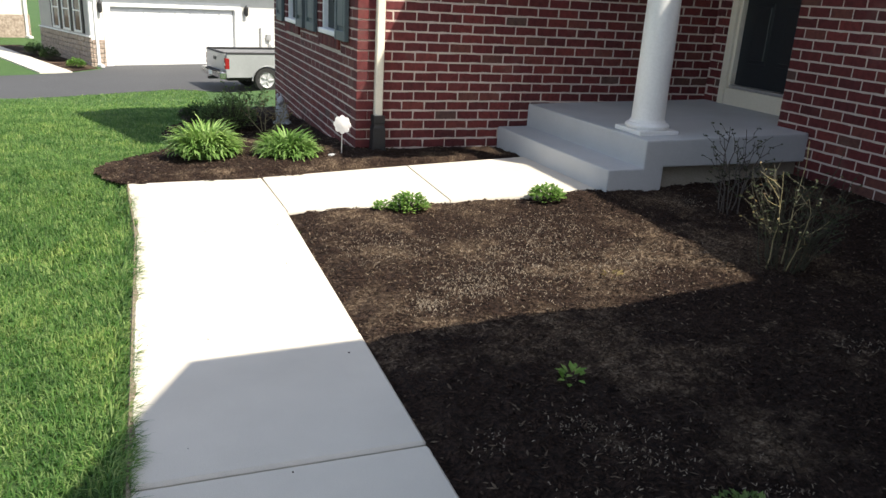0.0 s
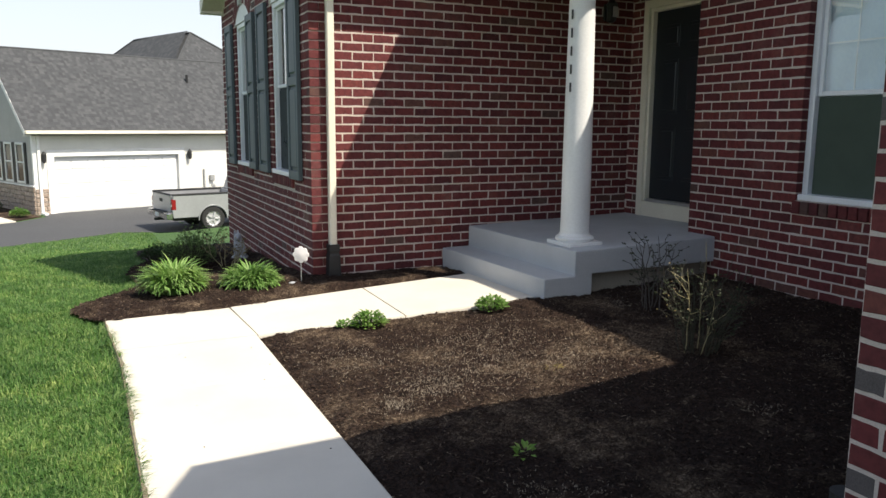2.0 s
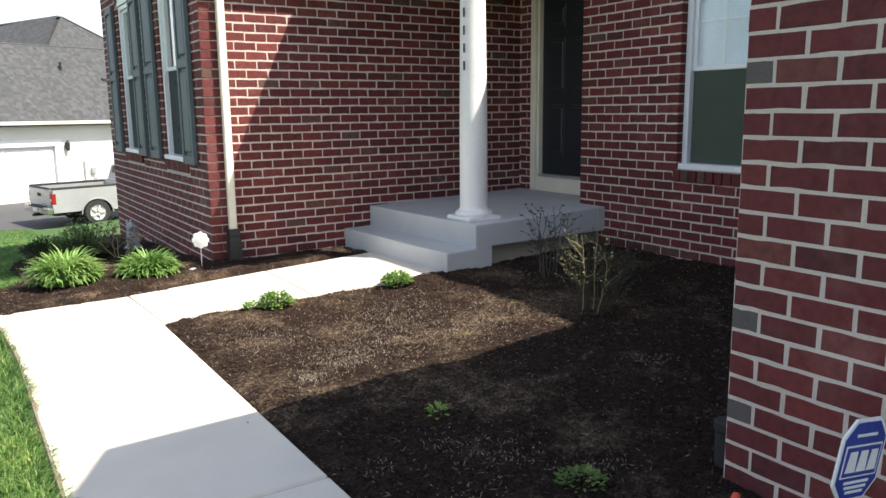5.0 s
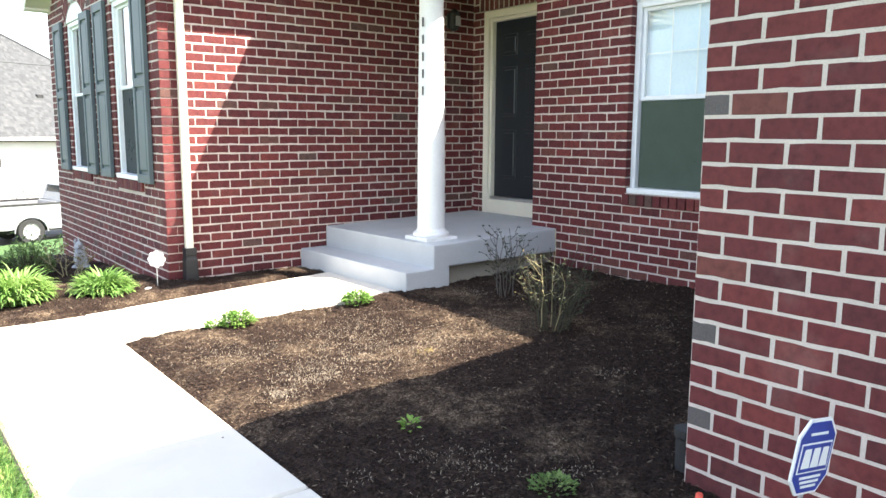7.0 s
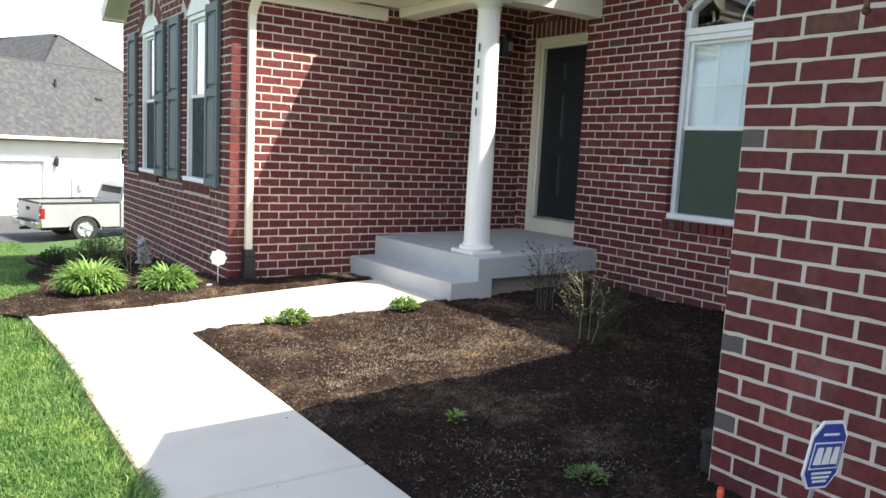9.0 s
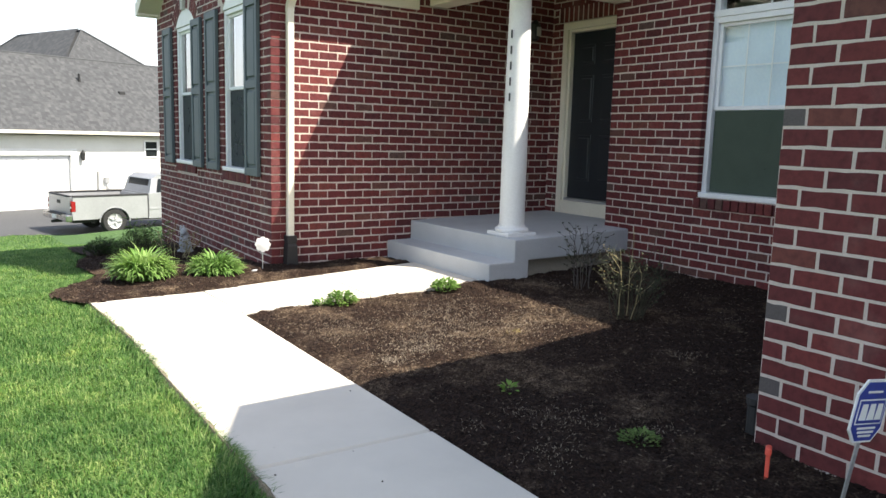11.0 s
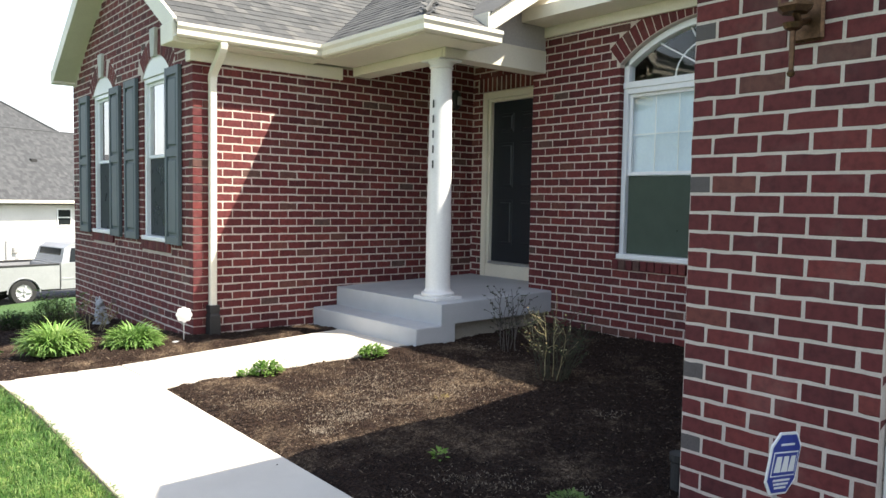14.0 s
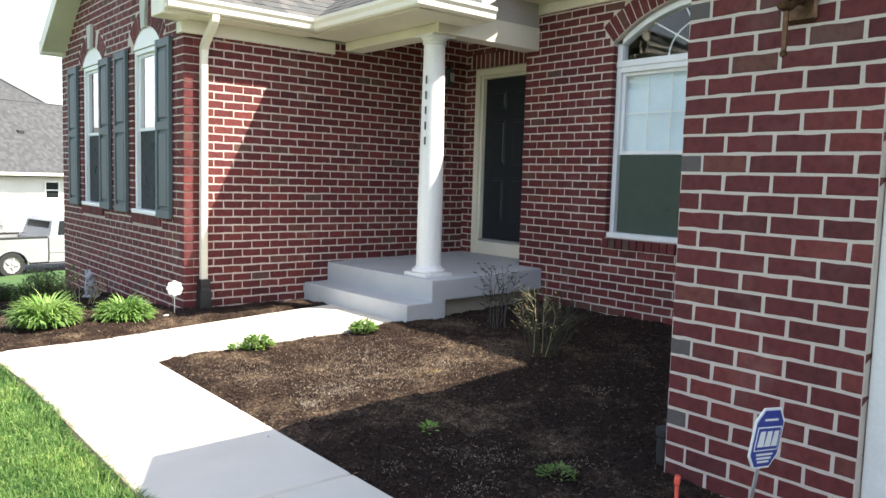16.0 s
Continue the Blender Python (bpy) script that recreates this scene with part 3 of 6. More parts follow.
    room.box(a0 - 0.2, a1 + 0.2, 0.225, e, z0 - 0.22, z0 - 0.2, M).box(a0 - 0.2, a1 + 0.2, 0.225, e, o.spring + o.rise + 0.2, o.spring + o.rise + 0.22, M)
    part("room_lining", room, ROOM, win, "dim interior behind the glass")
    us = [a0 + (a1 - a0) * k / 24 for k in range(25)]
    if arch_panel:
        pts = [(u, o.top(u) - 0.004) for u in us]
        poly = [(a1, z1 + 0.002), (a0, z1 + 0.002)] + pts
        part("arched_panel", Geo().prism([(p, q) for p, q in poly], d - 0.045, d + 0.05, "y", M), WHITE, win, "white arched head panel")
    elif transom:
        part("transom_rail", Geo().cbox(a0, a1, d - 0.04, d + 0.08, transom, transom + 0.06, 0.004, M), VINYL, win)
        outer, inner = [(u, o.top(u) - 0.004) for u in us], []
        for u in us:
            x = o.uc + (u - o.uc) * (1 - 0.055 / o.half)
            inner.append((x, max(transom + 0.06, o.top(x) - 0.06)))
        g = Geo()
        for (p, q), (r, s) in zip(zip(outer, inner), zip(outer[1:], inner[1:])):
            v = [(w[0], dd, w[1]) for dd in (d - 0.03, d + 0.06) for w in (p, r, s, q)]
            g.add(v, [(0, 1, 2, 3), (7, 6, 5, 4), (0, 4, 5, 1), (2, 6, 7, 3)], M)
        g.cbox(a0, a0 + 0.055, d - 0.03, d + 0.06, transom + 0.06, o.top(a0 + 0.05), 0.003, M).cbox(a1 - 0.055, a1, d - 0.03, d + 0.06, transom + 0.06, o.top(a0 + 0.05), 0.003, M)
        arch = part("arched_frame", g, VINYL, win)
        low = [(x, d + 0.015, transom + 0.06) for x, z in inner]
        pane = part("arched_pane", Geo().strip([M @ Vector(p) for p in low], [M @ Vector((x, d + 0.015, z)) for x, z in inner]), GLASS, arch)
        pane.visible_shadow = False
        bars = Geo()
        cz = transom + 0.06
        for deg in (30, 60, 90, 120, 150):
            t = radians(deg)
            x1 = o.uc + math.cos(t) * o.half * 0.92
            for step in range(30):
                r = step / 30 * o.half
                if cz + r * math.sin(t) > o.top(o.uc + r * math.cos(t)) - 0.065:
                    break
            bars.tube([(o.uc, d + 0.02, cz), (o.uc + r * math.cos(t), d + 0.02, cz + r * math.sin(t))], 0.008, 6, M)
        ring = [(o.uc + 0.42 * o.half * math.cos(t), d + 0.02, cz + 0.62 * (o.spring + o.rise - cz) * math.sin(t)) for t in [math.pi * k / 16 for k in range(17)]]
        bars.tube(ring, 0.008, 6, M)
        part("sunburst_bars", bars, VINYL, arch)
    return win


def shutter(axis, plane, u0, u1, z0, z1):
    """A raised-panel shutter: stiles, rails and two raised panels."""
    M = wall_matrix(axis, plane)
    ob = thing("shutter", "slate green raised-panel shutter fixed beside the window", "shutter", "window shutters")
    st = 0.05
    part("stile", Geo().cbox(u0, u0 + st, -0.045, -0.005, z0, z1, 0.004, M), SHUTTER, ob)
    part("stile", Geo().cbox(u1 - st, u1, -0.045, -0.005, z0, z1, 0.004, M), SHUTTER, ob)
    zm = z0 + (z1 - z0) * 0.52
    for a, b in ((z0, z0 + 0.08), (zm - 0.04, zm + 0.04), (z1 - 0.08, z1)):
        part("rail", Geo().cbox(u0 + st, u1 - st, -0.043, -0.007, a, b, 0.004, M), SHUTTER, ob)
    for a, b in ((z0 + 0.08, zm - 0.04), (zm + 0.04, z1 - 0.08)):
        g = Geo().box(u0 + st, u1 - st, -0.022, -0.01, a, b, M)
        g.cbox(u0 + st + 0.025, u1 - st - 0.025, -0.04, -0.012, a + 0.03, b - 0.03, 0.012, M)
        part("panel", g, SHUTTER, ob)


# ---- the house walls ----
def gable_top(u):
    return 2.70 + 0.65 * min(u - 6.35, 11.17 - u) + 0.05


def side_top(u):
    """The side wall goes on up to the porch ceiling."""
    return 2.80 if u < 4.13 else 2.985


TOP_BREAKS[gable_top] = (8.76,)
TOP_BREAKS[side_top] = (4.128, 4.132)
W1 = Opening(7.25, 8.08, 0.895, 2.60, 0.20)
W2 = Opening(9.15, 10.02, 0.895, 2.60, 0.20)
BIG = Opening(2.345, 4.14, 0.855, 2.640, 0.325)
FRONT = Opening(5.40, 6.435, PORCH_Z + 0.03, 2.645, 0.0, sill=False, head=0.20)

brick_wall("wall_wing_front", "x", WING_X, SIDE_Y, WING_END, -0.418, gable_top, [W1, W2], "red brick gable wall with two arched windows", 6.7, shift=0.0988, lead=(0.0988, 0.0), bed=(0.008, 0.0))
brick_wall("wall_wing_side", "y", SIDE_Y, WING_X, DOOR_X + 0.3, -0.26, side_top, [], "red brick side wall beside the porch", 2.2, lead=(0.0, 0.0988), bed=(0.23, 0.0))
brick_wall("wall_entrance", "x", DOOR_X, NICHE_Y, SIDE_Y - 0.001, PORCH_Z - 0.2, lambda u: 2.985, [FRONT], "red brick wall round the front door", 6.6, course=0.078)
brick_wall("wall_window", "x", WIN_X, GAR_Y, NICHE_Y, -0.1774, lambda u: 3.10, [BIG], "red brick front wall with a large arched window", 5.2, shift=(NICHE_Y - GAR_Y + JOINT) % 0.1975, course=0.0776)
brick_wall("wall_garage_pier", "x", GAR_X, GAR_JAMB, GAR_Y, -0.248, lambda u: 2.56, [], "red brick pier beside the garage door", 1.6, shift=(GAR_Y - GAR_JAMB + JOINT - 0.107) % 0.214, course=0.0828, pitch=0.214, grey=0.33)
# returns of the walls that close the place
back = Geo()
back.box(GAR_X + 0.23, WIN_X, GAR_Y - 0.22, GAR_Y - 0.008, -0.3, 2.56)
back.box(WIN_X + 0.22, DOOR_X + 0.2, NICHE_Y - 0.22, NICHE_Y - 0.008, -0.3, 3.0)
back.box(WING_X + 0.23, 9.0, WING_END - 0.22, WING_END - 0.01, -0.6, 2.75)
solid("wall_returns", back, MORTAR, "masonry returns closing the house round the corners", "brick wall", kind="structure")
# header ends on the pier's and the niche's hidden returns
ends = Geo()
for i in range(33):
    z = -0.248 + i * 0.0828
    for k in range(12):
        x = GAR_X + (0.103 if i % 2 else 0.0) + 0.103 + k * 0.203
        ends.cbox(x, x + 0.192, GAR_Y - 0.05, GAR_Y, z + 0.005, z + 0.0768, 0.003)
solid("bricks_of_return", ends, BRICK_REST, "red brick courses on the garage side wall", "brick wall", kind="stuff")

sash_window("window_1", "x", WING_X, W1, 1.76, "white hung window under a brick arch with keystone", arch_panel=True, grid=1, rows=(1, 1), set_back=0.05)
sash_window("window_2", "x", WING_X, W2, 1.76, "white hung window under a brick arch with keystone", arch_panel=True, grid=1, rows=(1, 1), set_back=0.05)
# screen added on this window to give its lower panes the even reflected green
sash_window("window_3", "x", WIN_X, BIG, 1.625, "large white window with an arched sunburst transom", columns=2, transom=2.42, blind=1.60, grid=3, rows=(2, 2), set_back=0.09, screen=SCREEN_GREEN)
for o in (W1, W2):
    shutter("x", WING_X, o.u0 - 0.34, o.u0 + 0.03, 0.888, 2.615)
    shutter("x", WING_X, o.u1 + 0.12, o.u1 + 0.53, 0.888, 2.63)
    M = wall_matrix("x", WING_X)
    g = Geo().add([(o.uc + s * w, d, z) for d in (-0.035, 0.05) for s, w, z in ((-1, 0.05, 2.79), (1, 0.05, 2.79), (1, 0.085, 3.07), (-1, 0.085, 3.07))],
                  [(0, 1, 2, 3), (7, 6, 5, 4), (0, 4, 5, 1), (1, 5, 6, 2), (2, 6, 7, 3), (3, 7, 4, 0)], M)
    solid("keystone", g, surface("limestone", (0.50, 0.50, 0.46), (0.60, 0.59, 0.54), 90, 6, 0.9), "pale cast stone keystone in the brick arch", "keystone", "arch keystones")


# ---- front door ----
def front_door():
    M = wall_matrix("x", DOOR_X)
    u0, u1, z0, z1 = 5.405, 6.43, PORCH_Z + 0.052, 2.64
    d = thing("door_1", "dark six-panel front door in a cream frame, closed", "door", kind="structure")
    fr = Geo().cbox(u1 - 0.075, u1, -0.03, 0.12, z0, z1, 0.005, M).cbox(u0, u0 + 0.075, -0.03, 0.12, z0, z1, 0.005, M).cbox(u0 + 0.075, u1 - 0.075, -0.03, 0.12, z1 - 0.075, z1, 0.005, M)
    fr.cbox(u1 - 0.11, u1 - 0.076, 0.0, 0.12, z0 + 0.15, z1 - 0.076, 0.004, M).cbox(u0 + 0.076, u0 + 0.11, 0.0, 0.12, z0 + 0.15, z1 - 0.076, 0.004, M).cbox(u0 + 0.11, u1 - 0.11, 0.0, 0.12, z1 - 0.11, z1 - 0.076, 0.004, M)
    part("door_frame", fr, TRIM, d)
    part("kick_board", Geo().cbox(u0 + 0.076, u1 - 0.076, -0.02, 0.12, z0, z0 + 0.15, 0.005, M), TRIM, d)
    part("threshold", Geo().cbox(u0 + 0.111, u1 - 0.111, -0.01, 0.12, z0 + 0.151, z0 + 0.18, 0.004, M), STEEL, d)
    a, b, c, e = u0 + 0.113, u1 - 0.113, z0 + 0.183, z1 - 0.113
    leaf = part("door_leaf", Geo().box(a, b, 0.05, 0.09, c, e, M), DOOR, d)
    w = (b - a - 0.36) / 2
    for col in (0, 1):
        x = a + 0.12 + col * (w + 0.12)
        for p, q in ((c + 0.2, c + 0.72), (c + 0.86, c + 1.38), (c + 1.5, e - 0.14)):
            g = Geo().cbox(x, x + w, 0.044, 0.052, p, q, 0.003, M).cbox(x + 0.025, x + w - 0.025, 0.036, 0.05, p + 0.03, q - 0.03, 0.008, M)
            part("door_panel", g, DOOR, leaf)
    part("door_handle", Geo().tube([(a + 0.07, 0.05, c + 0.95), (a + 0.07, 0.0, c + 0.95)], 0.012, 8, M).lathe([(0.0, 0.0), (0.028, 0.006), (0.03, 0.02), (0.02, 0.04), (0, 0.045)], 12, M @ pose(a + 0.07, 0.0, c + 0.95, 90)), STEEL, leaf)


front_door()


# ---- porch ----
def porch():
    p = thing("porch", "grey painted concrete porch slab with one step", "porch", kind="structure")
    x0, y0 = 3.775, 4.92
    # slab, step and foot are one casting; the top falls a little towards the step
    bm = bmesh.new()
    near = [(3.495, -0.2), (3.495, 0.235), (x0, 0.24), (x0, PORCH_Z), (DOOR_X + 0.1, PORCH_Z + 0.055), (DOOR_X + 0.1, PORCH_Z - 0.17), (x0 + 0.165, PORCH_Z - 0.19), (x0 + 0.165, -0.2)]
    rows = [[bm.verts.new((x - skew * (1 if x < DOOR_X else 0), y, z)) for x, z in near] for y, skew in ((y0, 0.0), (SIDE_Y - 0.003, 0.055))]
    n = len(near)
    bm.faces.new(rows[0])
    bm.faces.new(rows[1][::-1])
    for i in range(n):
        bm.faces.new((rows[0][i], rows[1][i], rows[1][(i + 1) % n], rows[0][(i + 1) % n]))
    bmesh.ops.recalc_face_normals(bm, faces=bm.faces)
    bmesh.ops.bevel(bm, geom=list(bm.edges), offset=0.012, segments=2, profile=0.6, affect="EDGES")
    me = bpy.data.meshes.new("porch_slab")
    bm.to_mesh(me)
    bm.free()
    me.materials.append(PORCH)
    part("porch_slab", me, PORCH, p)
    part("porch_foundation", Geo().box(x0 + 0.17, DOOR_X, y0 + 0.07, SIDE_Y - 0.01, -0.2, PORCH_Z - 0.186), FOUNDATION, p, "bare concrete foundation under the slab")


porch()


def column():
    c = thing("porch_column", "white round porch column on a square plinth", "column", at=(3.985, 5.245, PORCH_Z))
    part("plinth", Geo().cbox(-0.165, 0.165, -0.165, 0.165, 0.0, 0.035, 0.005), WHITE, c)
    part("base", Geo().lathe([(0.0, 0.036), (0.150, 0.036), (0.158, 0.048), (0.158, 0.060), (0.148, 0.072), (0.130, 0.078), (0.128, 0.09), (0.122, 0.098), (0.0, 0.098)], 48), WHITE, c, smooth=True)
    top = 2.665 - PORCH_Z
    shaft = [(0.119, 0.098)] + [(0.117 - 0.026 * max(0, t - 0.25) ** 1.2, 0.098 + t * (top - 0.18)) for t in [k / 10 for k in range(1, 11)]]
    part("shaft", Geo().lathe([(0, 0.097)] + shaft + [(0, top - 0.08)], 48), WHITE, c, smooth=True)
    part("capital", Geo().lathe([(0, top - 0.083), (0.098, top - 0.083), (0.112, top - 0.075), (0.112, top - 0.062), (0.1, top - 0.056), (0.104, top - 0.05), (0.128, top - 0.022), (0.132, top - 0.018), (0, top - 0.018)], 48), WHITE, c, smooth=True)
    part("abacus", Geo().cbox(-0.135, 0.135, -0.135, 0.135, top - 0.018, top, 0.003), WHITE, c)
    # five small dark plates down the shaft stand for the number
    for k in range(5):
        z = 1.82 - k * 0.139
        a = radians(196)
        part("number_plate", Geo().cbox(-0.004, 0.004, -0.007, 0.007, -0.036, 0.036, 0.001, pose(0.1165 * math.cos(a), 0.1165 * math.sin(a), z, 0, 0, 196)), INK, c, "black plain bar")


column()


# ---- roofs, soffits, gutters ----
def shingles(geo, origin, eu, ev, width, length, inside=lambda u, v: True, expo=0.14, tab=(0.08, 0.24), seed=1, lift=0.007):
    """Rows of separate shingle tabs laid up a slope."""
    rng = random.Random(seed)
    origin, eu, ev = Vector(origin), Vector(eu).normalized(), Vector(ev).normalized()
    nrm = eu.cross(ev)
    nrm = nrm if nrm.z > 0 else -nrm
    v = 0.0
    while v < length:
        u = -rng.uniform(0, 0.2)
        while u < width:
            w = rng.uniform(*tab)
            a, b = max(u, 0), min(u + w, width)
            if b - a > 0.02 and inside((a + b) / 2, v + expo / 2):
                h = lift * rng.uniform(0.7, 1.3)
                p = [origin + a * eu + v * ev, origin + b * eu + v * ev, origin + b * eu + (v + expo * 1.05) * ev, origin + a * eu + (v + expo * 1.05) * ev]
                geo.add([tuple(p[0] + h * nrm), tuple(p[1] + h * nrm), tuple(p[2] + 0.002 * nrm), tuple(p[3] + 0.002 * nrm), tuple(p[0]), tuple(p[1])], [(0, 1, 2, 3), (4, 5, 1, 0)])
            u += w + 0.004
        v += expo
    return geo


GY, GX0, GX1 = 6.29, 1.90, 3.31       # outer line of the wing's gutter, its front end, and the valley
PE_Y, PE_X = 4.64, 4.20               # porch eave: its end and the end of the cornice return
RIDGE_Y, PITCH = 8.76, 0.62
RIDGE_Z = EAVE_Z + (RIDGE_Y - GY) * PITCH


def wing_roof():
    r = thing("roof_wing", "grey shingled gable roof over the brick wing", "roof", kind="structure")
    far = 2 * RIDGE_Y - GY - 0.18
    far_z = EAVE_Z + 0.18 * PITCH
    # the eave reaches out past the side wall only as far as the valley; inside the porch the deck starts at the wall
    for y0, xa, xb in ((GY + 0.08, GX0 + 0.02, GX1 + 0.12), (SIDE_Y + 0.03, GX1 + 0.121, 9.0)):
        up = (y0 - GY - 0.08) * PITCH
        part("roof_deck", Geo().prism([(y0, EAVE_Z - 0.03 + up), (RIDGE_Y, RIDGE_Z - 0.03), (far - 0.08, far_z - 0.03), (far - 0.08, far_z - 0.10), (RIDGE_Y, RIDGE_Z - 0.12), (y0, EAVE_Z - 0.10 + up)], xa, xb, "x"), SHINGLE, r)
    g = Geo()
    ev = Vector((0, 1, PITCH)).normalized()
    run = (RIDGE_Y - GY) * math.sqrt(1 + PITCH ** 2)
    shingles(g, (GX0, GY + 0.03, EAVE_Z - 0.005), (1, 0, 0), ev, 6.5, run, seed=3, inside=lambda u, v: u < GX1 - GX0 or v / math.sqrt(1 + PITCH ** 2) > u + GX0 - GX1 - 0.16)
    tagged(part("shingles", g, SHINGLE, r), "weathered grey shingles", kind="stuff")
    part("far_slope", Geo().prism([(RIDGE_Y, RIDGE_Z), (far, far_z), (far, far_z - 0.02), (RIDGE_Y, RIDGE_Z - 0.02)], GX0, 9.0, "x"), SHINGLE, r)
    # rakes with boxed returns
    for low, a, b in ((EAVE_Z, GY + 0.10, RIDGE_Y), (far_z, far - 0.10, RIDGE_Y)):
        z0 = low + 0.10 * PITCH
        poly = [(a, z0 - 0.20), (b, RIDGE_Z - 0.20 + 0.0), (b, RIDGE_Z - 0.005), (a, z0 - 0.005)]
        part("rake_board", Geo().prism(poly, GX0 - 0.005, GX0 + 0.025, "x"), TRIM, r)
        part("rake_soffit", Geo().prism([(a, z0 - 0.20), (b, RIDGE_Z - 0.20), (b, RIDGE_Z - 0.18), (a, z0 - 0.18)], GX0 + 0.026, WING_X + 0.02, "x"), TRIM, r)
    for y0, y1, up in ((GY + 0.11, SIDE_Y + 0.06, 0.0), (WING_END - 0.10, far - 0.02, 0.12)):
        part("boxed_return", Geo().cbox(GX0 - 0.01, WING_X + 0.01, y0, y1, 2.72 + up, 2.90 + up, 0.006), TRIM, r)
    part("side_soffit", Geo().box(GX0 + 0.03, GX1 + 0.095, GY + 0.085, SIDE_Y + 0.02, 2.737, 2.752), TRIM, r)
    part("side_frieze", Geo().cbox(WING_X - 0.02, 3.76, SIDE_Y - 0.03, SIDE_Y + 0.01, 2.615, 2.736, 0.004), TRIM, r)
    part("side_fascia", Geo().cbox(GX0 + 0.03, GX1 + 0.12, GY + 0.10, GY + 0.125, 2.753, 2.865, 0.003), TRIM, r)
    part("frieze_return", Geo().cbox(WING_X - 0.03, WING_X + 0.005, SIDE_Y - 0.028, SIDE_Y + 0.10, 2.615, 2.719, 0.004), TRIM, r)


wing_roof()


def porch_roof():
    r = thing("roof_porch", "grey shingled porch roof with cream soffit and beam", "roof", kind="structure")
    pitch = PITCH
    z0 = EAVE_Z
    sq = math.sqrt(1 + pitch ** 2)

    def deck(quad, height):
        top = [(x, y, height(x, y)) for x, y in quad]
        return Geo().add(top + [(x, y, z - 0.05) for x, y, z in top], [(0, 1, 2, 3), (7, 6, 5, 4)] + [(i, i + 4, (i + 1) % 4 + 4, (i + 1) % 4) for i in range(4)])
    # a slope to the front, one to the end, and a hip between them
    front, side = lambda x, y: z0 - 0.03 + pitch * (x - GX1), lambda x, y: z0 - 0.03 + pitch * (y - PE_Y)
    part("roof_deck", deck([(GX1 + 0.1, PE_Y + 0.1), (GX1 + 0.1, GY + 0.1), (GX1 + 2.5, GY + 2.5), (GX1 + 2.5, PE_Y + 2.5)], front), SHINGLE, r)
    part("roof_deck", deck([(GX1 + 0.1, PE_Y + 0.1), (4.05, PE_Y + 0.1), (4.05, 5.12), (GX1 + 0.58, 5.12)], side), SHINGLE, r)
    part("roof_deck", deck([(GX1 + 0.58, 5.12), (7.5, 5.12), (7.5, PE_Y + 2.5), (GX1 + 2.5, PE_Y + 2.5)], side), SHINGLE, r)
    g = Geo()
    shingles(g, (GX1 + 0.03, 9.0, z0 - 0.005), (0, -1, 0), (1, 0, pitch), 9.0 - PE_Y, 2.9, seed=9, inside=lambda u, v: v / sq - 0.03 < 9.0 - u - PE_Y and 9.0 - u - GY < 0.16 + v / sq)
    shingles(g, (GX1, PE_Y + 0.03, z0 - 0.005), (1, 0, 0), (0, 1, pitch), 4.2, 2.9, seed=10, inside=lambda u, v: v / sq < u + 0.03 and (u < 0.85 or v / sq > 0.46))
    tagged(part("shingles", g, SHINGLE, r), "weathered grey shingles", kind="stuff")
    part("hip_cap", Geo().tube([(GX1 + d, PE_Y + d, z0 + pitch * d + 0.012) for d in (0.05, 2.4)], 0.016, 6), SHINGLE, r)
    low = lambda x: 2.876 + 0.634 * (x - 4.124)
    part("rake_board", Geo().prism([(4.10, low(4.10)), (5.12, low(5.12)), (5.12, low(5.12) + 0.16), (4.10, low(4.10) + 0.16)], 4.71, 4.74, "y"), TRIM, r)
    part("rake_soffit", Geo().prism([(4.10, low(4.10)), (5.12, low(5.12)), (5.12, low(5.12) + 0.02), (4.10, low(4.10) + 0.02)], 4.741, 5.10, "y"), TRIM, r)
    part("rake_top", Geo().prism([(4.10, low(4.10) + 0.161), (5.12, low(5.12) + 0.161), (5.12, low(5.12) + 0.18), (4.10, low(4.10) + 0.18)], 4.69, 5.30, "y"), SHINGLE, r)
    part("rake_end", Geo().box(4.075, 4.099, 4.71, 5.07, low(4.10) - 0.01, low(4.10) + 0.17), TRIM, r)
    part("gable_siding", Geo().prism([(3.95, 2.889), (5.19, 2.889), (5.19, low(5.19) + 0.06), (4.10, low(4.10) + 0.06)], 5.075, 5.10, "y"), SIDING_GREY, r)
    part("soffit", Geo().box(GX1 + 0.085, 3.88, PE_Y + 0.09, SIDE_Y - 0.035, 2.753, 2.765), TRIM, r)
    part("return_soffit", Geo().box(3.881, PE_X - 0.03, PE_Y + 0.09, 5.068, 2.753, 2.765), TRIM, r)
    part("porch_ceiling", Geo().box(4.14, DOOR_X + 0.05, 5.27, SIDE_Y - 0.002, 2.99, 3.01), TRIM, r)
    part("front_beam_core", Geo().box(4.06, 4.125, 5.27, SIDE_Y - 0.032, 2.7521, 3.0), TRIM, r)
    part("return_fascia", Geo().cbox(GX1 + 0.09, PE_X - 0.03, PE_Y + 0.09, PE_Y + 0.115, 2.745, 2.87, 0.003), TRIM, r)
    part("front_fascia", Geo().cbox(GX1 + 0.085, GX1 + 0.11, PE_Y + 0.09, GY + 0.1, 2.745, 2.87, 0.003), TRIM, r)
    part("front_beam", Geo().cbox(3.88, 4.10, 5.115, SIDE_Y - 0.032, 2.665, 2.752, 0.004), TRIM, r)
    part("side_beam", Geo().cbox(3.885, 5.198, 5.07, 5.113, 2.667, 2.888, 0.004), TRIM, r)
    part("side_beam_core", Geo().box(4.101, 5.198, 5.114, 5.265, 2.67, 3.0), TRIM, r)


porch_roof()


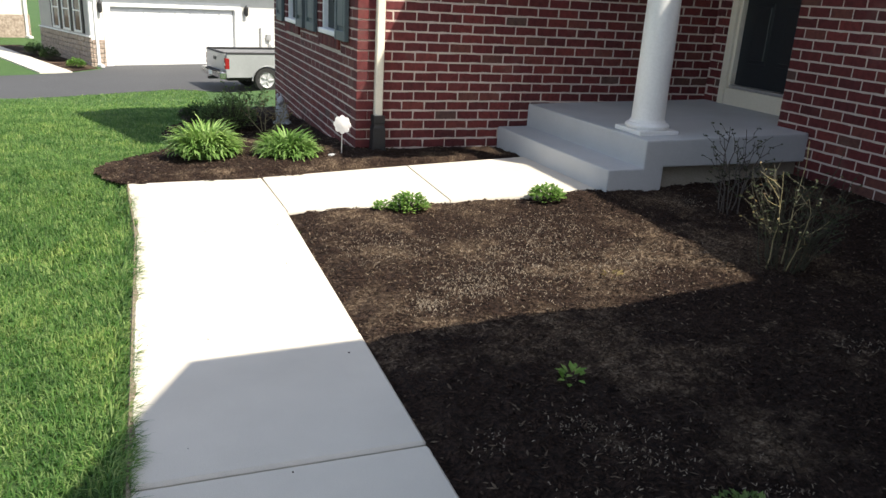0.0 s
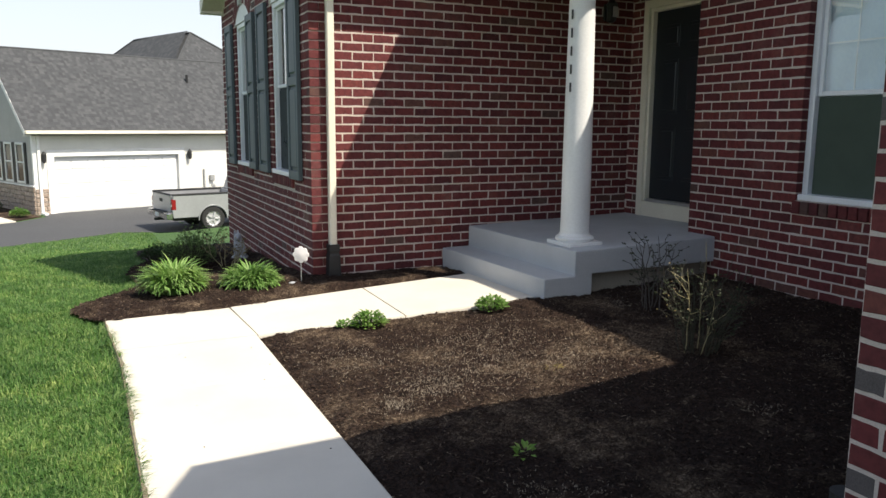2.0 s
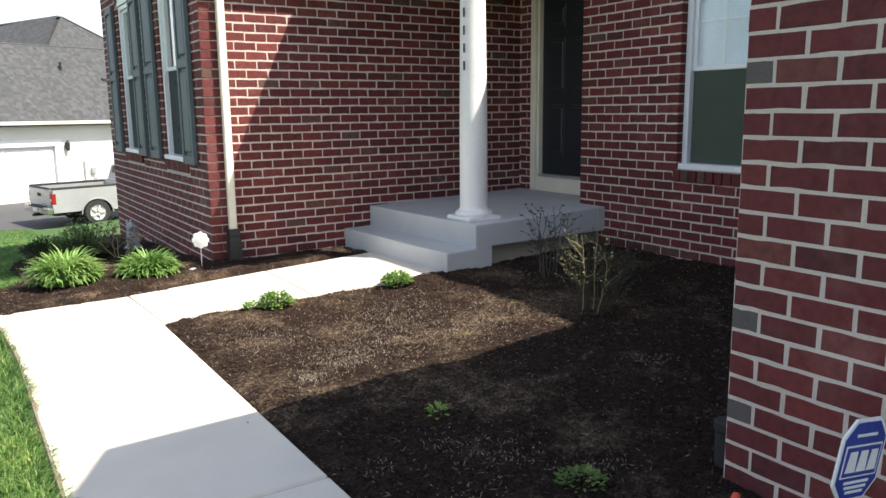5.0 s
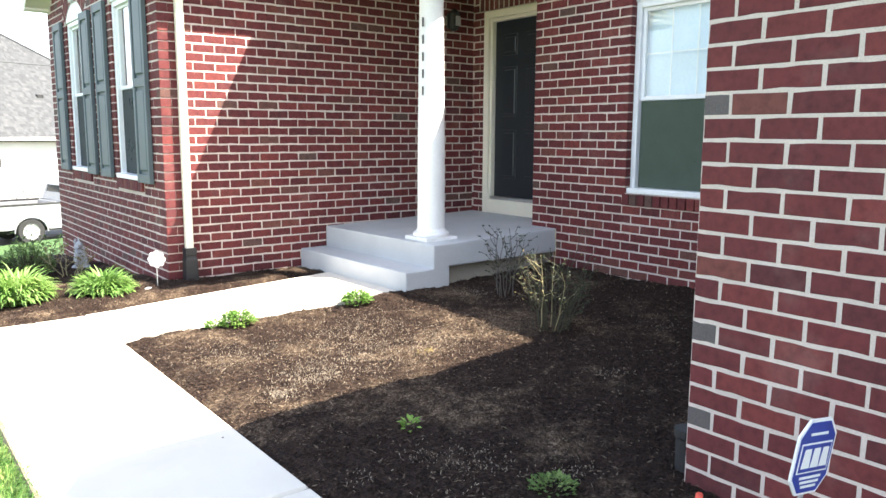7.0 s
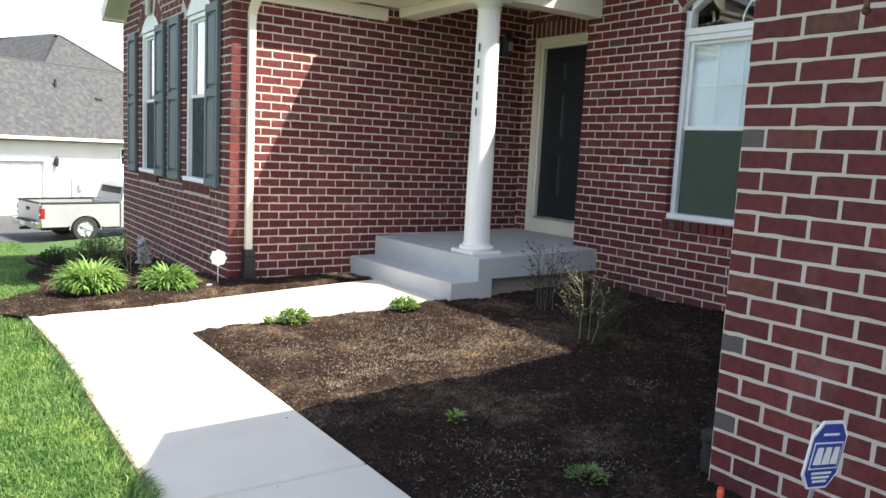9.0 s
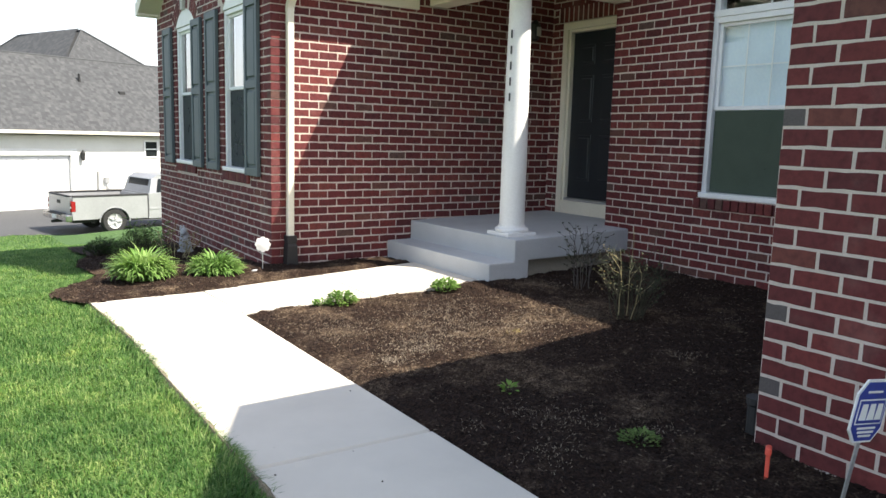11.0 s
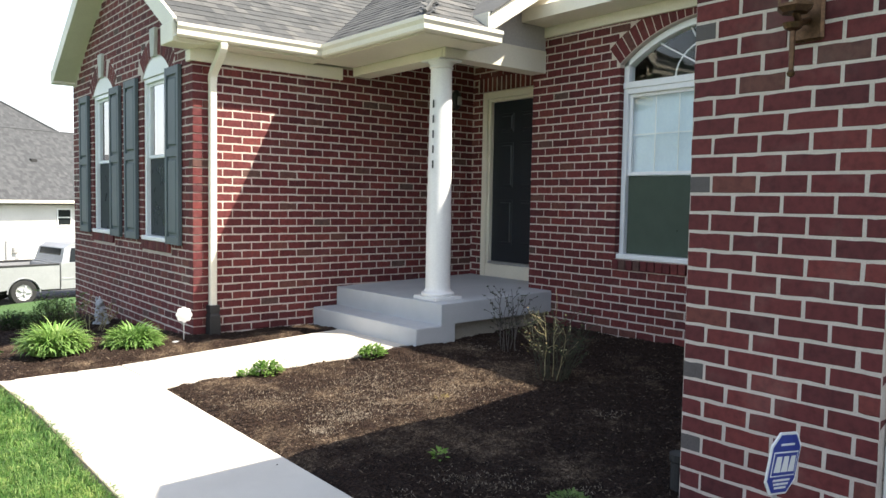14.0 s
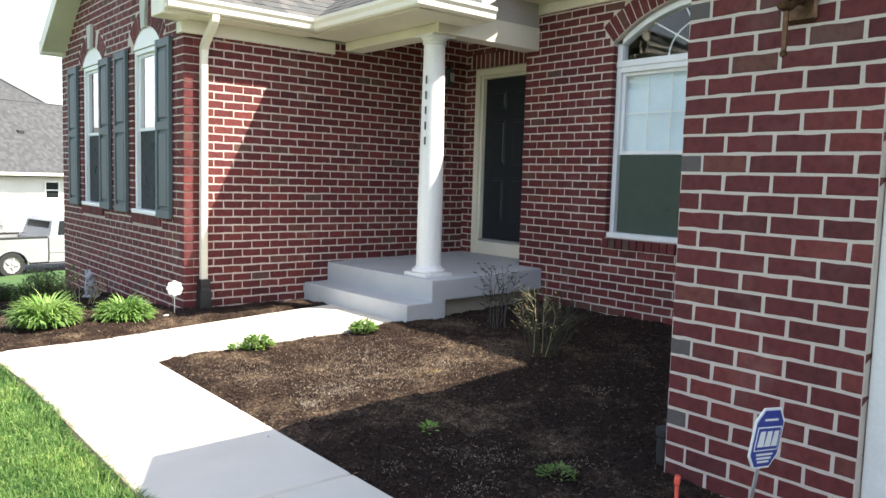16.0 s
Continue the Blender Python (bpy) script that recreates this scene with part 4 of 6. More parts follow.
def gutter_bar(points, out):
    """An ogee gutter along level points; out gives the outward way at each."""
    prof = [(0.10, 0.0), (0.10, -0.115), (0.035, -0.115), (0.02, -0.10), (0.018, -0.06), (0.0, -0.03), (0.0, 0.0), (0.012, 0.0), (0.012, -0.03), (0.03, -0.10), (0.09, -0.10), (0.09, 0.0)]
    g = Geo()
    rows = [[(p[0] - o[0] * d, p[1] - o[1] * d, p[2] + h) for d, h in prof] for p, o in zip(points, out)]
    n = len(prof)
    v = [q for row in rows for q in row]
    f = [(i * n + k, i * n + (k + 1) % n, (i + 1) * n + (k + 1) % n, (i + 1) * n + k) for i in range(len(rows) - 1) for k in range(n)]
    f += [tuple(range(n))[::-1], tuple(range(len(v) - n, len(v)))]
    return g.add(v, f)


def gutters():
    """Three runs, mitred at the corners."""
    ob = thing("gutter", "cream metal gutter along the eaves and porch", "gutter")
    pts = [(GX0, GY, EAVE_Z), (GX1, GY, EAVE_Z), (GX1, PE_Y, EAVE_Z), (PE_X, PE_Y, EAVE_Z)]
    out = [(0, -1), (-1, -1), (-1, -1), (0, -1)]
    for k in range(3):
        part("gutter_run", gutter_bar(pts[k:k + 2], out[k:k + 2]), TRIM, ob)


gutters()


def downspout():
    d = thing("downspout", "cream square downspout strapped to the brick corner", "downspout")
    x, w, y = 2.335, 0.033, SIDE_Y - 0.055
    part("pipe", Geo().cbox(x - w, x + w, y - 0.022, y + 0.038, 0.33, 2.45, 0.008), TRIM, d)
    g = Geo()
    # an S-shaped run of short lengths from the wall out to the gutter
    mids = []
    for k in range(13):
        q = k / 12
        mids.append((y + 0.008 + (GY + 0.06 - y - 0.008) * smooth_step(0.08, 0.92, q), 2.44 + 0.325 * q))
    for k in range(12):
        quad = []
        for i in (k, k + 1):
            (ya, za), (yb, zb) = mids[max(i - 1, 0)], mids[min(i + 1, 12)]
            d2 = Vector((yb - ya, zb - za)).normalized() * 0.030
            quad.append(((mids[i][0] - d2.y, mids[i][1] + d2.x), (mids[i][0] + d2.y, mids[i][1] - d2.x)))
        v = [(xx, p[0], p[1]) for xx in (x - w, x + w) for p in (quad[0][0], quad[0][1], quad[1][1], quad[1][0])]
        g.add(v, [(0, 1, 2, 3), (7, 6, 5, 4), (0, 4, 5, 1), (1, 5, 6, 2), (2, 6, 7, 3), (3, 7, 4, 0)])
    part("elbow", g, TRIM, d)
    rows = [(-0.1, 0.062), (0.05, 0.060), (0.07, 0.055), (0.24, 0.050), (0.26, 0.042), (0.275, 0.042), (0.28, 0.047), (0.34, 0.047)]
    boot = Geo()
    v = [(x + sx * r * 1.0, y + (sy * r if sy < 0 else 0.05), z) for z, r in rows for sx, sy in ((-1, -1), (1, -1), (1, 1), (-1, 1))]
    boot.add(v, [(i * 4 + k, i * 4 + (k + 1) % 4, i * 4 + 4 + (k + 1) % 4, i * 4 + 4 + k) for i in range(len(rows) - 1) for k in range(4)] + [(3, 2, 1, 0), tuple(range(len(v) - 4, len(v)))])
    part("drain_boot", boot, BLACK, d, "black plastic drain adapter")


downspout()


def main_roof():
    """The roofs over the large window and the garage, above the view, shaped for their shadows."""
    r = thing("roof_main", "grey shingled main roof over the front rooms", "roof", kind="structure")
    part("eave_window", Geo().prism([(4.84, 3.12), (4.84, 3.24), (9.0, 5.9), (9.0, 5.7), (5.2, 3.25), (5.2, 3.12)], 0.6, 5.07, "y"), TRIM, r)
    part("frieze", Geo().cbox(WIN_X - 0.03, WIN_X + 0.02, GAR_Y, NICHE_Y, 3.02, 3.119, 0.004), TRIM, r)
    g = Geo()
    # garage gable: front rake, house-side eave; unseen, skewed to shape the ground shadow
    ey0, ey1, fx, ez = 1.605, 1.78, 1.92, 2.56
    s = 0.65
    v = [(fx, ey0, ez), (WIN_X, ey1, ez), (WIN_X, -2.6, ez + s * 4.2), (fx, -2.6, ez + s * 4.2)]
    v += [(x, y, z + 0.08) for x, y, z in v]
    g.add(v, [(0, 1, 2, 3), (7, 6, 5, 4), (0, 4, 5, 1), (1, 5, 6, 2), (2, 6, 7, 3), (3, 7, 4, 0)])
    v = [(fx, -2.6, ez + s * 4.2), (WIN_X, -2.6, ez + s * 4.2), (WIN_X, -6.8, ez), (fx, -6.8, ez)]
    v += [(x, y, z + 0.08) for x, y, z in v]
    g.add(v, [(0, 1, 2, 3), (7, 6, 5, 4), (0, 4, 5, 1), (1, 5, 6, 2), (2, 6, 7, 3), (3, 7, 4, 0)])
    part("garage_roof", g, SHINGLE, r)
    part("garage_gable", Geo().prism([(GAR_Y - 0.01, 2.555), (-2.6, 2.555 + s * 4.1), (-6.6, 2.555)], GAR_X + 0.01, GAR_X + 0.2, "x"), SIDING_GREY, r)
    part("main_block", Geo().box(5.9, 9.0, 0.6, WING_END - 0.3, -0.3, 2.9), SIDING_GREY, r)


main_roof()


def garage_front():
    """White jamb trim, header and panelled door of the garage."""
    d = thing("door_2", "white panelled garage door in a white trimmed opening", "garage door", kind="structure")
    y1 = GAR_JAMB - 0.004
    part("door_jamb", Geo().cbox(GAR_X + 0.045, GAR_X + 0.19, y1 - 0.13, y1, -0.06, 2.2, 0.005), WHITE, d)
    part("door_jamb", Geo().cbox(GAR_X + 0.045, GAR_X + 0.19, y1 - 5.1, y1 - 4.97, -0.06, 2.2, 0.005), WHITE, d)
    part("door_header", Geo().cbox(GAR_X + 0.045, GAR_X + 0.19, y1 - 5.1, y1, 2.201, 2.55, 0.005), WHITE, d)
    for k in range(4):
        part("door_section", Geo().cbox(GAR_X + 0.14, GAR_X + 0.18, y1 - 4.97, y1 - 0.13, -0.06 + k * 0.565, 0.50 + k * 0.565, 0.008), WHITE, d)
    part("pier", Geo().box(GAR_X + 0.01, GAR_X + 0.2, y1 - 5.9, y1 - 5.1, -0.2, 2.55), BRICK_REST, d)


garage_front()


# ---- walk ----
def walkway():
    w = thing("pavement", "pale concrete garden walk with a branch to the porch step", "walkway", kind="structure")
    j = 0.006
    ys = [-4.6, -3.7, -2.8, -1.95, -1.1, -0.25, 0.62, 1.55, 2.462, 3.31, 4.20, 5.08]
    for a, b in zip(ys, ys[1:]):
        part("slab", Geo().cbox(0.485, 1.343, a + j, b - j, -0.12, 0.0, 0.010), CONCRETE, w)
    g = Geo()
    # corner slab and branch, rising a little to the step
    def slab(quad, z):
        top = [(x, y, zz) for (x, y), zz in zip(quad, z)]
        c = Vector((sum(p[0] for p in quad) / 4, sum(p[1] for p in quad) / 4))
        rim = [(c.x + (x - c.x) * 1.008, c.y + (y - c.y) * 1.008, zz - 0.012) for x, y, zz in top]
        low = [(x, y, zz - 0.12) for x, y, zz in rim]
        return Geo().add(top + rim + low, [(0, 1, 2, 3), (8, 11, 10, 9)] + [(i, i + 4, (i + 1) % 4 + 4, (i + 1) % 4) for i in range(4)] + [(i + 4, i + 8, (i + 1) % 4 + 8, (i + 1) % 4 + 4) for i in range(4)])
    part("slab", slab([(0.465, 5.09), (1.34, 5.09), (1.30, 5.95), (0.43, 5.88)], (0, 0, 0, 0)), CONCRETE, w)
    part("slab", slab([(1.35, 5.08), (2.40, 5.07), (2.43, 6.09), (1.315, 5.96)], (0, 0.03, 0.03, 0)), CONCRETE, w)
    part("slab", slab([(2.415, 5.07), (3.50, 5.06), (3.50, 6.13), (2.445, 6.095)], (0.03, 0.075, 0.075, 0.03)), CONCRETE, w)
    grit = Geo()
    rng = random.Random(4)
    for _ in range(26):
        x, y = rng.uniform(0.5, 1.33), rng.uniform(0.6, 5.0)
        s = rng.uniform(0.0015, 0.004)
        grit.cbox(-s, s, -s * 0.7, s * 0.7, 0, s, s * 0.3, pose(x, y, 0.0, 0, 0, rng.uniform(0, 180)))
    tagged(part("crumbs", grit, CHIPS, w), "dark crumbs of mulch on the slabs", kind="stuff")


walkway()


# ---- mulch beds ----
def bed_z(x, y):
    """Height of the mulch between the walk, the porch and the house."""
    h = 0.015 + 0.075 * smooth_step(2.6, 3.6, x) + 0.05 * smooth_step(4.0, 5.2, x)
    h *= smooth_step(1.30, 1.75, x) * 0.7 + 0.3
    h -= 0.03 * (1 - smooth_step(1.35, 1.46, x))
    if x < 3.5 and y > 4.9:
        h = min(h, 0.005 + 0.075 * max(0, (x - 1.35) / 2.15) - 0.03 * smooth_step(4.98, 5.06, y))
    return h + 0.018 * noise.fractal(Vector((x * 2.2, y * 2.2, 0)), 1.0, 2.0, 4) + 0.012 * noise.noise(Vector((x * 14, y * 14, 3))) + 0.006 * noise.noise(Vector((x * 40, y * 40, 5)))


def bed2_z(x, y):
    """Height of the bed along the wing."""
    base = 0.01 + ground_z(x, y) + 0.035 + 0.05 * smooth_step(0.6, 1.8, x)
    if y < 6.5 and x < 2.2:
        base = min(base, 0.0 + 0.05 * smooth_step(5.95, 6.3, y))
    if x > 1.9 and y < 6.3:
        base = min(base, 0.055 * (x - 1.4) / 2.1 - 0.012 + 0.08 * smooth_step(6.14, 6.34, y))
    return base + 0.018 * noise.fractal(Vector((x * 2.2, y * 2.2, 7)), 1.0, 2.0, 4) + 0.012 * noise.noise(Vector((x * 14, y * 14, 3))) + 0.006 * noise.noise(Vector((x * 40, y * 40, 5)))


def inside_poly(poly, x, y):
    hit = False
    for (ax, ay), (bx, by) in zip(poly, poly[1:] + poly[:1]):
        if (ay > y) != (by > y) and x < (bx - ax) * (y - ay) / (by - ay) + ax:
            hit = not hit
    return hit


BED1 = [(1.335, -1.5), (2.75, -1.5), (2.75, 1.50), (5.25, 1.50), (5.25, 5.0), (3.49, 5.0), (3.49, 5.075), (1.335, 5.085)]
BED2 = [(0.42, 5.86), (0.30, 6.0), (0.20, 6.22), (0.22, 6.45), (0.42, 6.80), (0.60, 7.05), (0.74, 7.5), (0.74, 8.0), (0.68, 8.5), (0.78, 9.0), (0.95, 9.5), (0.9, 10.4), (0.95, 11.3), (2.3, 11.3), (2.3, 6.75), (3.60, 6.75), (3.60, 6.10), (2.43, 6.06), (1.3, 5.93)]


def bed_sheet(name, poly, height, step, label):
    xs = np.arange(min(p[0] for p in poly), max(p[0] for p in poly) + step, step)
    ys = np.arange(min(p[1] for p in poly), max(p[1] for p in poly) + step, step)
    keep, v, f = {}, [], []
    def vert(i, j):
        if (i, j) not in keep:
            keep[i, j] = len(v)
            v.append((xs[i], ys[j], height(xs[i], ys[j])))
        return keep[i, j]
    for i in range(len(xs) - 1):
        for j in range(len(ys) - 1):
            if inside_poly(poly, xs[i] + step / 2, ys[j] + step / 2):
                f.append((vert(i, j), vert(i + 1, j), vert(i + 1, j + 1), vert(i, j + 1)))
    me = bulk(name, np.array(v), np.array(f), MULCH)
    me.shade_smooth()
    return tagged(new(name, me), label, "mulch bed", kind="structure")


bed_sheet("mulch_bed", BED1, bed_z, 0.025, "dark brown shredded bark mulch bed with faded dry patches")
bed_sheet("mulch_bed_wing", BED2, bed2_z, 0.03, "brown bark mulch bed curving round the brick wing")


def scatter_chips(name, poly, height, count, seed, label):
    """Shreds of bark lying on a bed."""
    r = np.random.RandomState(seed)
    x0, x1, y0, y1 = min(p[0] for p in poly), max(p[0] for p in poly), min(p[1] for p in poly), max(p[1] for p in poly)
    pts = []
    while len(pts) < count:
        x, y = r.uniform(x0, x1), r.uniform(max(y0, 0.5), min(y1, 9.5))
        if inside_poly(poly, x, y):
            pts.append((x, y, height(x, y)))
    pts = np.array(pts)
    a, tilt = r.uniform(0, 2 * np.pi, count), r.normal(0, 0.35, count)
    ln, w, h = r.uniform(0.006, 0.022, count), r.uniform(0.002, 0.006, count), r.uniform(0.002, 0.006, count)
    d = np.stack([np.cos(a) * np.cos(tilt), np.sin(a) * np.cos(tilt), np.sin(tilt)], 1)
    s = np.stack([-np.sin(a), np.cos(a), np.zeros(count)], 1)
    up = np.cross(d, s)
    c = pts + np.array([0, 0, 0.003])
    v = np.stack([c - d * ln[:, None], c + s * w[:, None], c + d * ln[:, None], c - s * w[:, None], c + up * h[:, None]], 1).reshape(-1, 3)
    k = np.arange(count)[:, None] * 5
    f = np.concatenate([k + np.array([[0, 1, 4]]), k + np.array([[1, 2, 4]]), k + np.array([[2, 3, 4]]), k + np.array([[3, 0, 4]])], 0)
    tagged(new(name, bulk(name, v, f, CHIPS)), label, "mulch", kind="stuff")


scatter_chips("bark_chips", BED1, bed_z, 60000, 5, "loose shreds of brown bark on the bed")
scatter_chips("bark_chips_wing", BED2, bed2_z, 22000, 6, "loose shreds of brown bark by the wing")


# ---- soil edge between lawn and walk ----
def soil_edge():
    r = random.Random(15)
    left, mid, right = [], [], []
    y = 0.4
    while y < 5.95:
        x = 0.484 - 0.055 * smooth_step(4.6, 5.9, y)
        wave = max(0.0, noise.noise(Vector((0, y * 4.5, 1))) + 0.1) * 0.030
        left.append((x - 0.012 - r.uniform(0, 0.012), y, -0.035))
        mid.append((x - 0.002, y, 0.003 + r.uniform(0, 0.004)))
        right.append((x + 0.002 + wave + r.uniform(0, 0.005), y, 0.001))
        y += 0.02
    solid("soil_edge", Geo().strip(left, mid).strip(mid, right), SOIL, "bare brown soil and dead thatch edge along the walk", "soil", kind="structure")


soil_edge()


# ---- grass ----
DRIVE_EDGE = [(-40, -7.9), (-14, -7.8), (-7, -7.4), (-5.35, -7.2), (-3.1, -6.92), (-0.6, -6.5), (0.6, -7.4), (1.64, -8.3), (8, -9.4), (16, -10.0)]


def drive_edge(s):
    """How far the lawn reaches towards the far garage."""
    return float(np.interp(s, [p[0] for p in DRIVE_EDGE], [p[1] for p in DRIVE_EDGE]))


def lawn_ok(x, y):
    edge = 0.496 - 0.055 * smooth_step(4.6, 5.9, y) + 0.020 * noise.noise(Vector((3.0, y * 5.0, 0.0))) + 0.010 * noise.noise(Vector((7.0, y * 19.0, 0.0)))
    if y > 20 and 0.927 * (y - 31.21) - 0.375 * (x + 0.69) > drive_edge(0.927 * (x + 0.69) + 0.375 * (y - 31.21)) - 0.05:
        return False
    if y < 5.9 and x > edge:
        return False
    if inside_poly(BED2, x, y) and not inside_poly(BED2, x - 0.04, y):
        return True
    return not inside_poly(BED2, x, y) and not (y > 5.85 and y < 6.7 and x > 0.35) and x < 2.1


def grass(seed=11):
    r = np.random.RandomState(seed)
    pts = []
    for x0, x1, y0, y1, per, size in ((-1.7, 0.62, 0.9, 4.2, 17000, 0.9), (-2.6, 0.62, 4.2, 7.0, 11000, 0.95), (-4.0, 1.0, 7.0, 11.0, 4800, 1.0), (-6.0, 2.1, 11.0, 17.0, 1700, 1.2), (-8.0, 5.2, 17.0, 25.5, 500, 1.5)):
        n = int((x1 - x0) * (y1 - y0) * per)
        xy = np.stack([r.uniform(x0, x1, n), r.uniform(y0, y1, n)], 1)
        pts += [(x, y, ground_z(x, y), size) for x, y in xy if lawn_ok(x, y)]
    p = np.array(pts)
    n = len(p)
    size = p[:, 3]
    clump = np.array([noise.noise(Vector((x * 3.1, y * 3.1, 2))) for x, y, _, _ in pts])
    ht = size * (0.036 + 0.016 * clump + r.normal(0, 0.008, n))
    a, lean = r.uniform(0, 2 * np.pi, n), r.uniform(0.3, 1.5, n)
    wd = size ** 1.6 * r.uniform(0.0016, 0.0030, n)
    # blades along the walk grow longer and hang over its edge
    rim = (p[:, 0] > 0.425 - 0.055 * (p[:, 1] > 5.2)) & (p[:, 1] < 5.9)
    ht = np.where(rim, ht * 1.55, ht)
    a = np.where(rim, r.normal(0.0, 0.8, n), a)
    lean = np.where(rim, r.uniform(0.7, 1.4, n), lean)
    side = np.stack([-np.sin(a), np.cos(a), np.zeros(n)], 1) * wd[:, None]
    out = np.stack([np.cos(a), np.sin(a), np.zeros(n)], 1)
    base = p[:, :3]
    up = np.array([0, 0, 1.0])
    mid = base + up * (ht * 0.6)[:, None] + out * (ht * lean * 0.25)[:, None]
    tip = base + up * (ht * (1.05 - 0.35 * lean))[:, None] + out * (ht * lean * 0.85)[:, None]
    v = np.stack([base - side, base + side, mid + side * 0.8, mid - side * 0.8, tip], 1).reshape(-1, 3)
    k = np.arange(n)[:, None] * 5
    f = np.concatenate([k + np.array([[0, 1, 2]]), k + np.array([[0, 2, 3]]), k + np.array([[3, 2, 4]])], 0)
    tagged(new("grass", bulk("grass", v, f, GRASS)), "short mown green grass blades along the walk", "grass", kind="stuff")


grass()


# ---- the neighbour's house, drive and truck ----
NB = Matrix(((0.927, -0.375, 0, -0.69), (0.375, 0.927, 0, 31.21), (0, 0, 1, -1.90), (0, 0, 0, 1)))


def wall_light(parent, m, s=1.0):
    part("lantern", Geo().cbox(-0.05 * s, 0.05 * s, -0.04 * s, 0.0, -0.12 * s, 0.12 * s, 0.01, m).lathe([(0.02 * s, -0.2 * s), (0.07 * s, -0.16 * s), (0.085 * s, 0.12 * s), (0.02 * s, 0.22 * s)], 10, m @ pose(0, -0.12 * s, 0)), BLACK, parent, "dark outdoor wall lantern")


def siding(geo, s0, s1, d, z0, z1, m, face=-1):
    """Lapped boards along a wall."""
    z = z0
    while z < z1 - 0.01:
        h = min(0.115, z1 - z)
        geo.add([(s0, d, z), (s1, d, z), (s1, d + 0.014 * face, z), (s0, d + 0.014 * face, z), (s0, d + 0.002 * face, z + h), (s1, d + 0.002 * face, z + h)],
                [(0, 1, 2, 3), (3, 2, 5, 4)], m)
        z += h
    return geo


def neighbour_house():
    h = thing("neighbour_house", "white sided house with charcoal roof and double garage", "house")
    end, deep = 14.0, 5.7
    left = -0.60
    mid = deep / 2
    door = (0.1, 4.95, 2.1)
    core = Geo()
    core.box(left, door[0] - 0.02, 0.0, 0.3, 0, 2.85, NB).box(door[1] + 0.02, end, 0.0, 0.3, 0, 2.85, NB).box(door[0] - 0.02, door[1] + 0.02, 0.0, 0.3, door[2], 2.85, NB)
    core.box(left, left + 0.3, 0.3, deep, 0, 2.9, NB).box(left + 0.3, end, deep - 0.3, deep, 0, 2.85, NB).box(end - 0.3, end, 0.3, deep - 0.3, 0, 2.85, NB)
    core.box(3.9, 4.2, deep, 14.0, 0, 3.0, NB).box(4.2, end, 13.7, 14.0, 0, 3.0, NB)
    core.prism([(0.0, 2.85), (deep, 2.85), (mid, 5.5)], left, left + 0.3, "x", NB)
    part("wall", core, SIDING, h)
    b = Geo()
    siding(b, door[1] + 0.26, end, 0.0, 0.0, 2.85, NB)
    siding(b, left, door[0] - 0.26, 0.0, 0.55, 2.85, NB)
    siding(b, door[0] - 0.26, door[1] + 0.26, 0.0, 2.36, 2.85, NB)
    tagged(part("siding_boards", b, SIDING, h), "white lapped siding boards", kind="stuff")
    g = Geo()
    SW = NB @ Matrix(((0, 1, 0, left), (-1, 0, 0, 0), (0, 0, 1, 0), (0, 0, 0, 1)))
    z = 1.0
    while z < 5.4:
        w = 0.0 if z < 2.85 else (z - 2.85) / 0.93
        if mid - w > 0.1:
            siding(g, -deep + w, -w, 0.0, z, z + 0.115, SW)
        z += 0.115
    tagged(part("gable_boards", g, SIDING_GREY, h), "pale grey lapped siding on the gable end", kind="stuff")
    # door
    gd = part("garage_door", Geo().box(door[0], door[1], 0.12, 0.16, 0.0, door[2], NB), WHITE, h, "white panelled double garage door, shut")
    for k in range(4):
        for c in range(8):
            x = door[0] + 0.07 + c * 0.595
            part("door_panel", Geo().cbox(x, x + 0.55, 0.105, 0.121, 0.07 + k * 0.52, 0.47 + k * 0.52, 0.012, NB), WHITE, gd)
    t = Geo()
    t.box(door[0] - 0.25, door[0], -0.03, 0.12, 0.0, door[2] + 0.25, NB).box(door[1], door[1] + 0.25, -0.03, 0.12, 0.0, door[2] + 0.25, NB).box(door[0], door[1], -0.03, 0.12, door[2], door[2] + 0.25, NB)
    part("door_trim", t, WHITE, h)
    part("corner_board", Geo().box(left - 0.02, left + 0.12, -0.03, 0.1, 0.9, 2.85, NB), WHITE, h)
    wall_light(h, NB @ pose(-0.28, -0.02, 2.08), 1.0)
    wall_light(h, NB @ pose(5.39, -0.02, 2.08), 1.0)
    m = part("meter_pipe", Geo().tube([(6.05, -0.06, 0.1), (6.05, -0.06, 1.45)], 0.035, 8, NB), STEEL, h, "grey service pipe on the wall")
    part("meter_box", Geo().cbox(6.3, 6.5, -0.14, -0.015, 0.95, 1.2, 0.02, NB), STEEL, m)
    part("meter_dial", Geo().lathe([(0, 0), (0.08, 0), (0.08, 0.08), (0, 0.09)], 12, NB @ pose(6.4, -0.12, 0.75, 90)), STEEL, m)
    # stone base at the garage corner and along the gable end
    st = Geo()
    rng = random.Random(8)
    for row in range(6):
        x = left
        while x < -0.16:
            w = rng.uniform(0.14, 0.24)
            st.cbox(x, min(x + w, -0.15), -0.05 - rng.uniform(0, 0.02), 0.01, row * 0.16, row * 0.16 + 0.15, 0.02, NB)
            x += w + 0.012
        x = -deep
        while x < 0.0:
            w = rng.uniform(0.2, 0.45)
            st.cbox(x, min(x + w, 0.03), -0.06 - rng.uniform(0, 0.02), 0.01, row * 0.17, row * 0.17 + 0.158, 0.02, SW)
            x += w + 0.012
    tagged(part("stone_base", st, STONE, h), "tan field stone base course", kind="stuff")
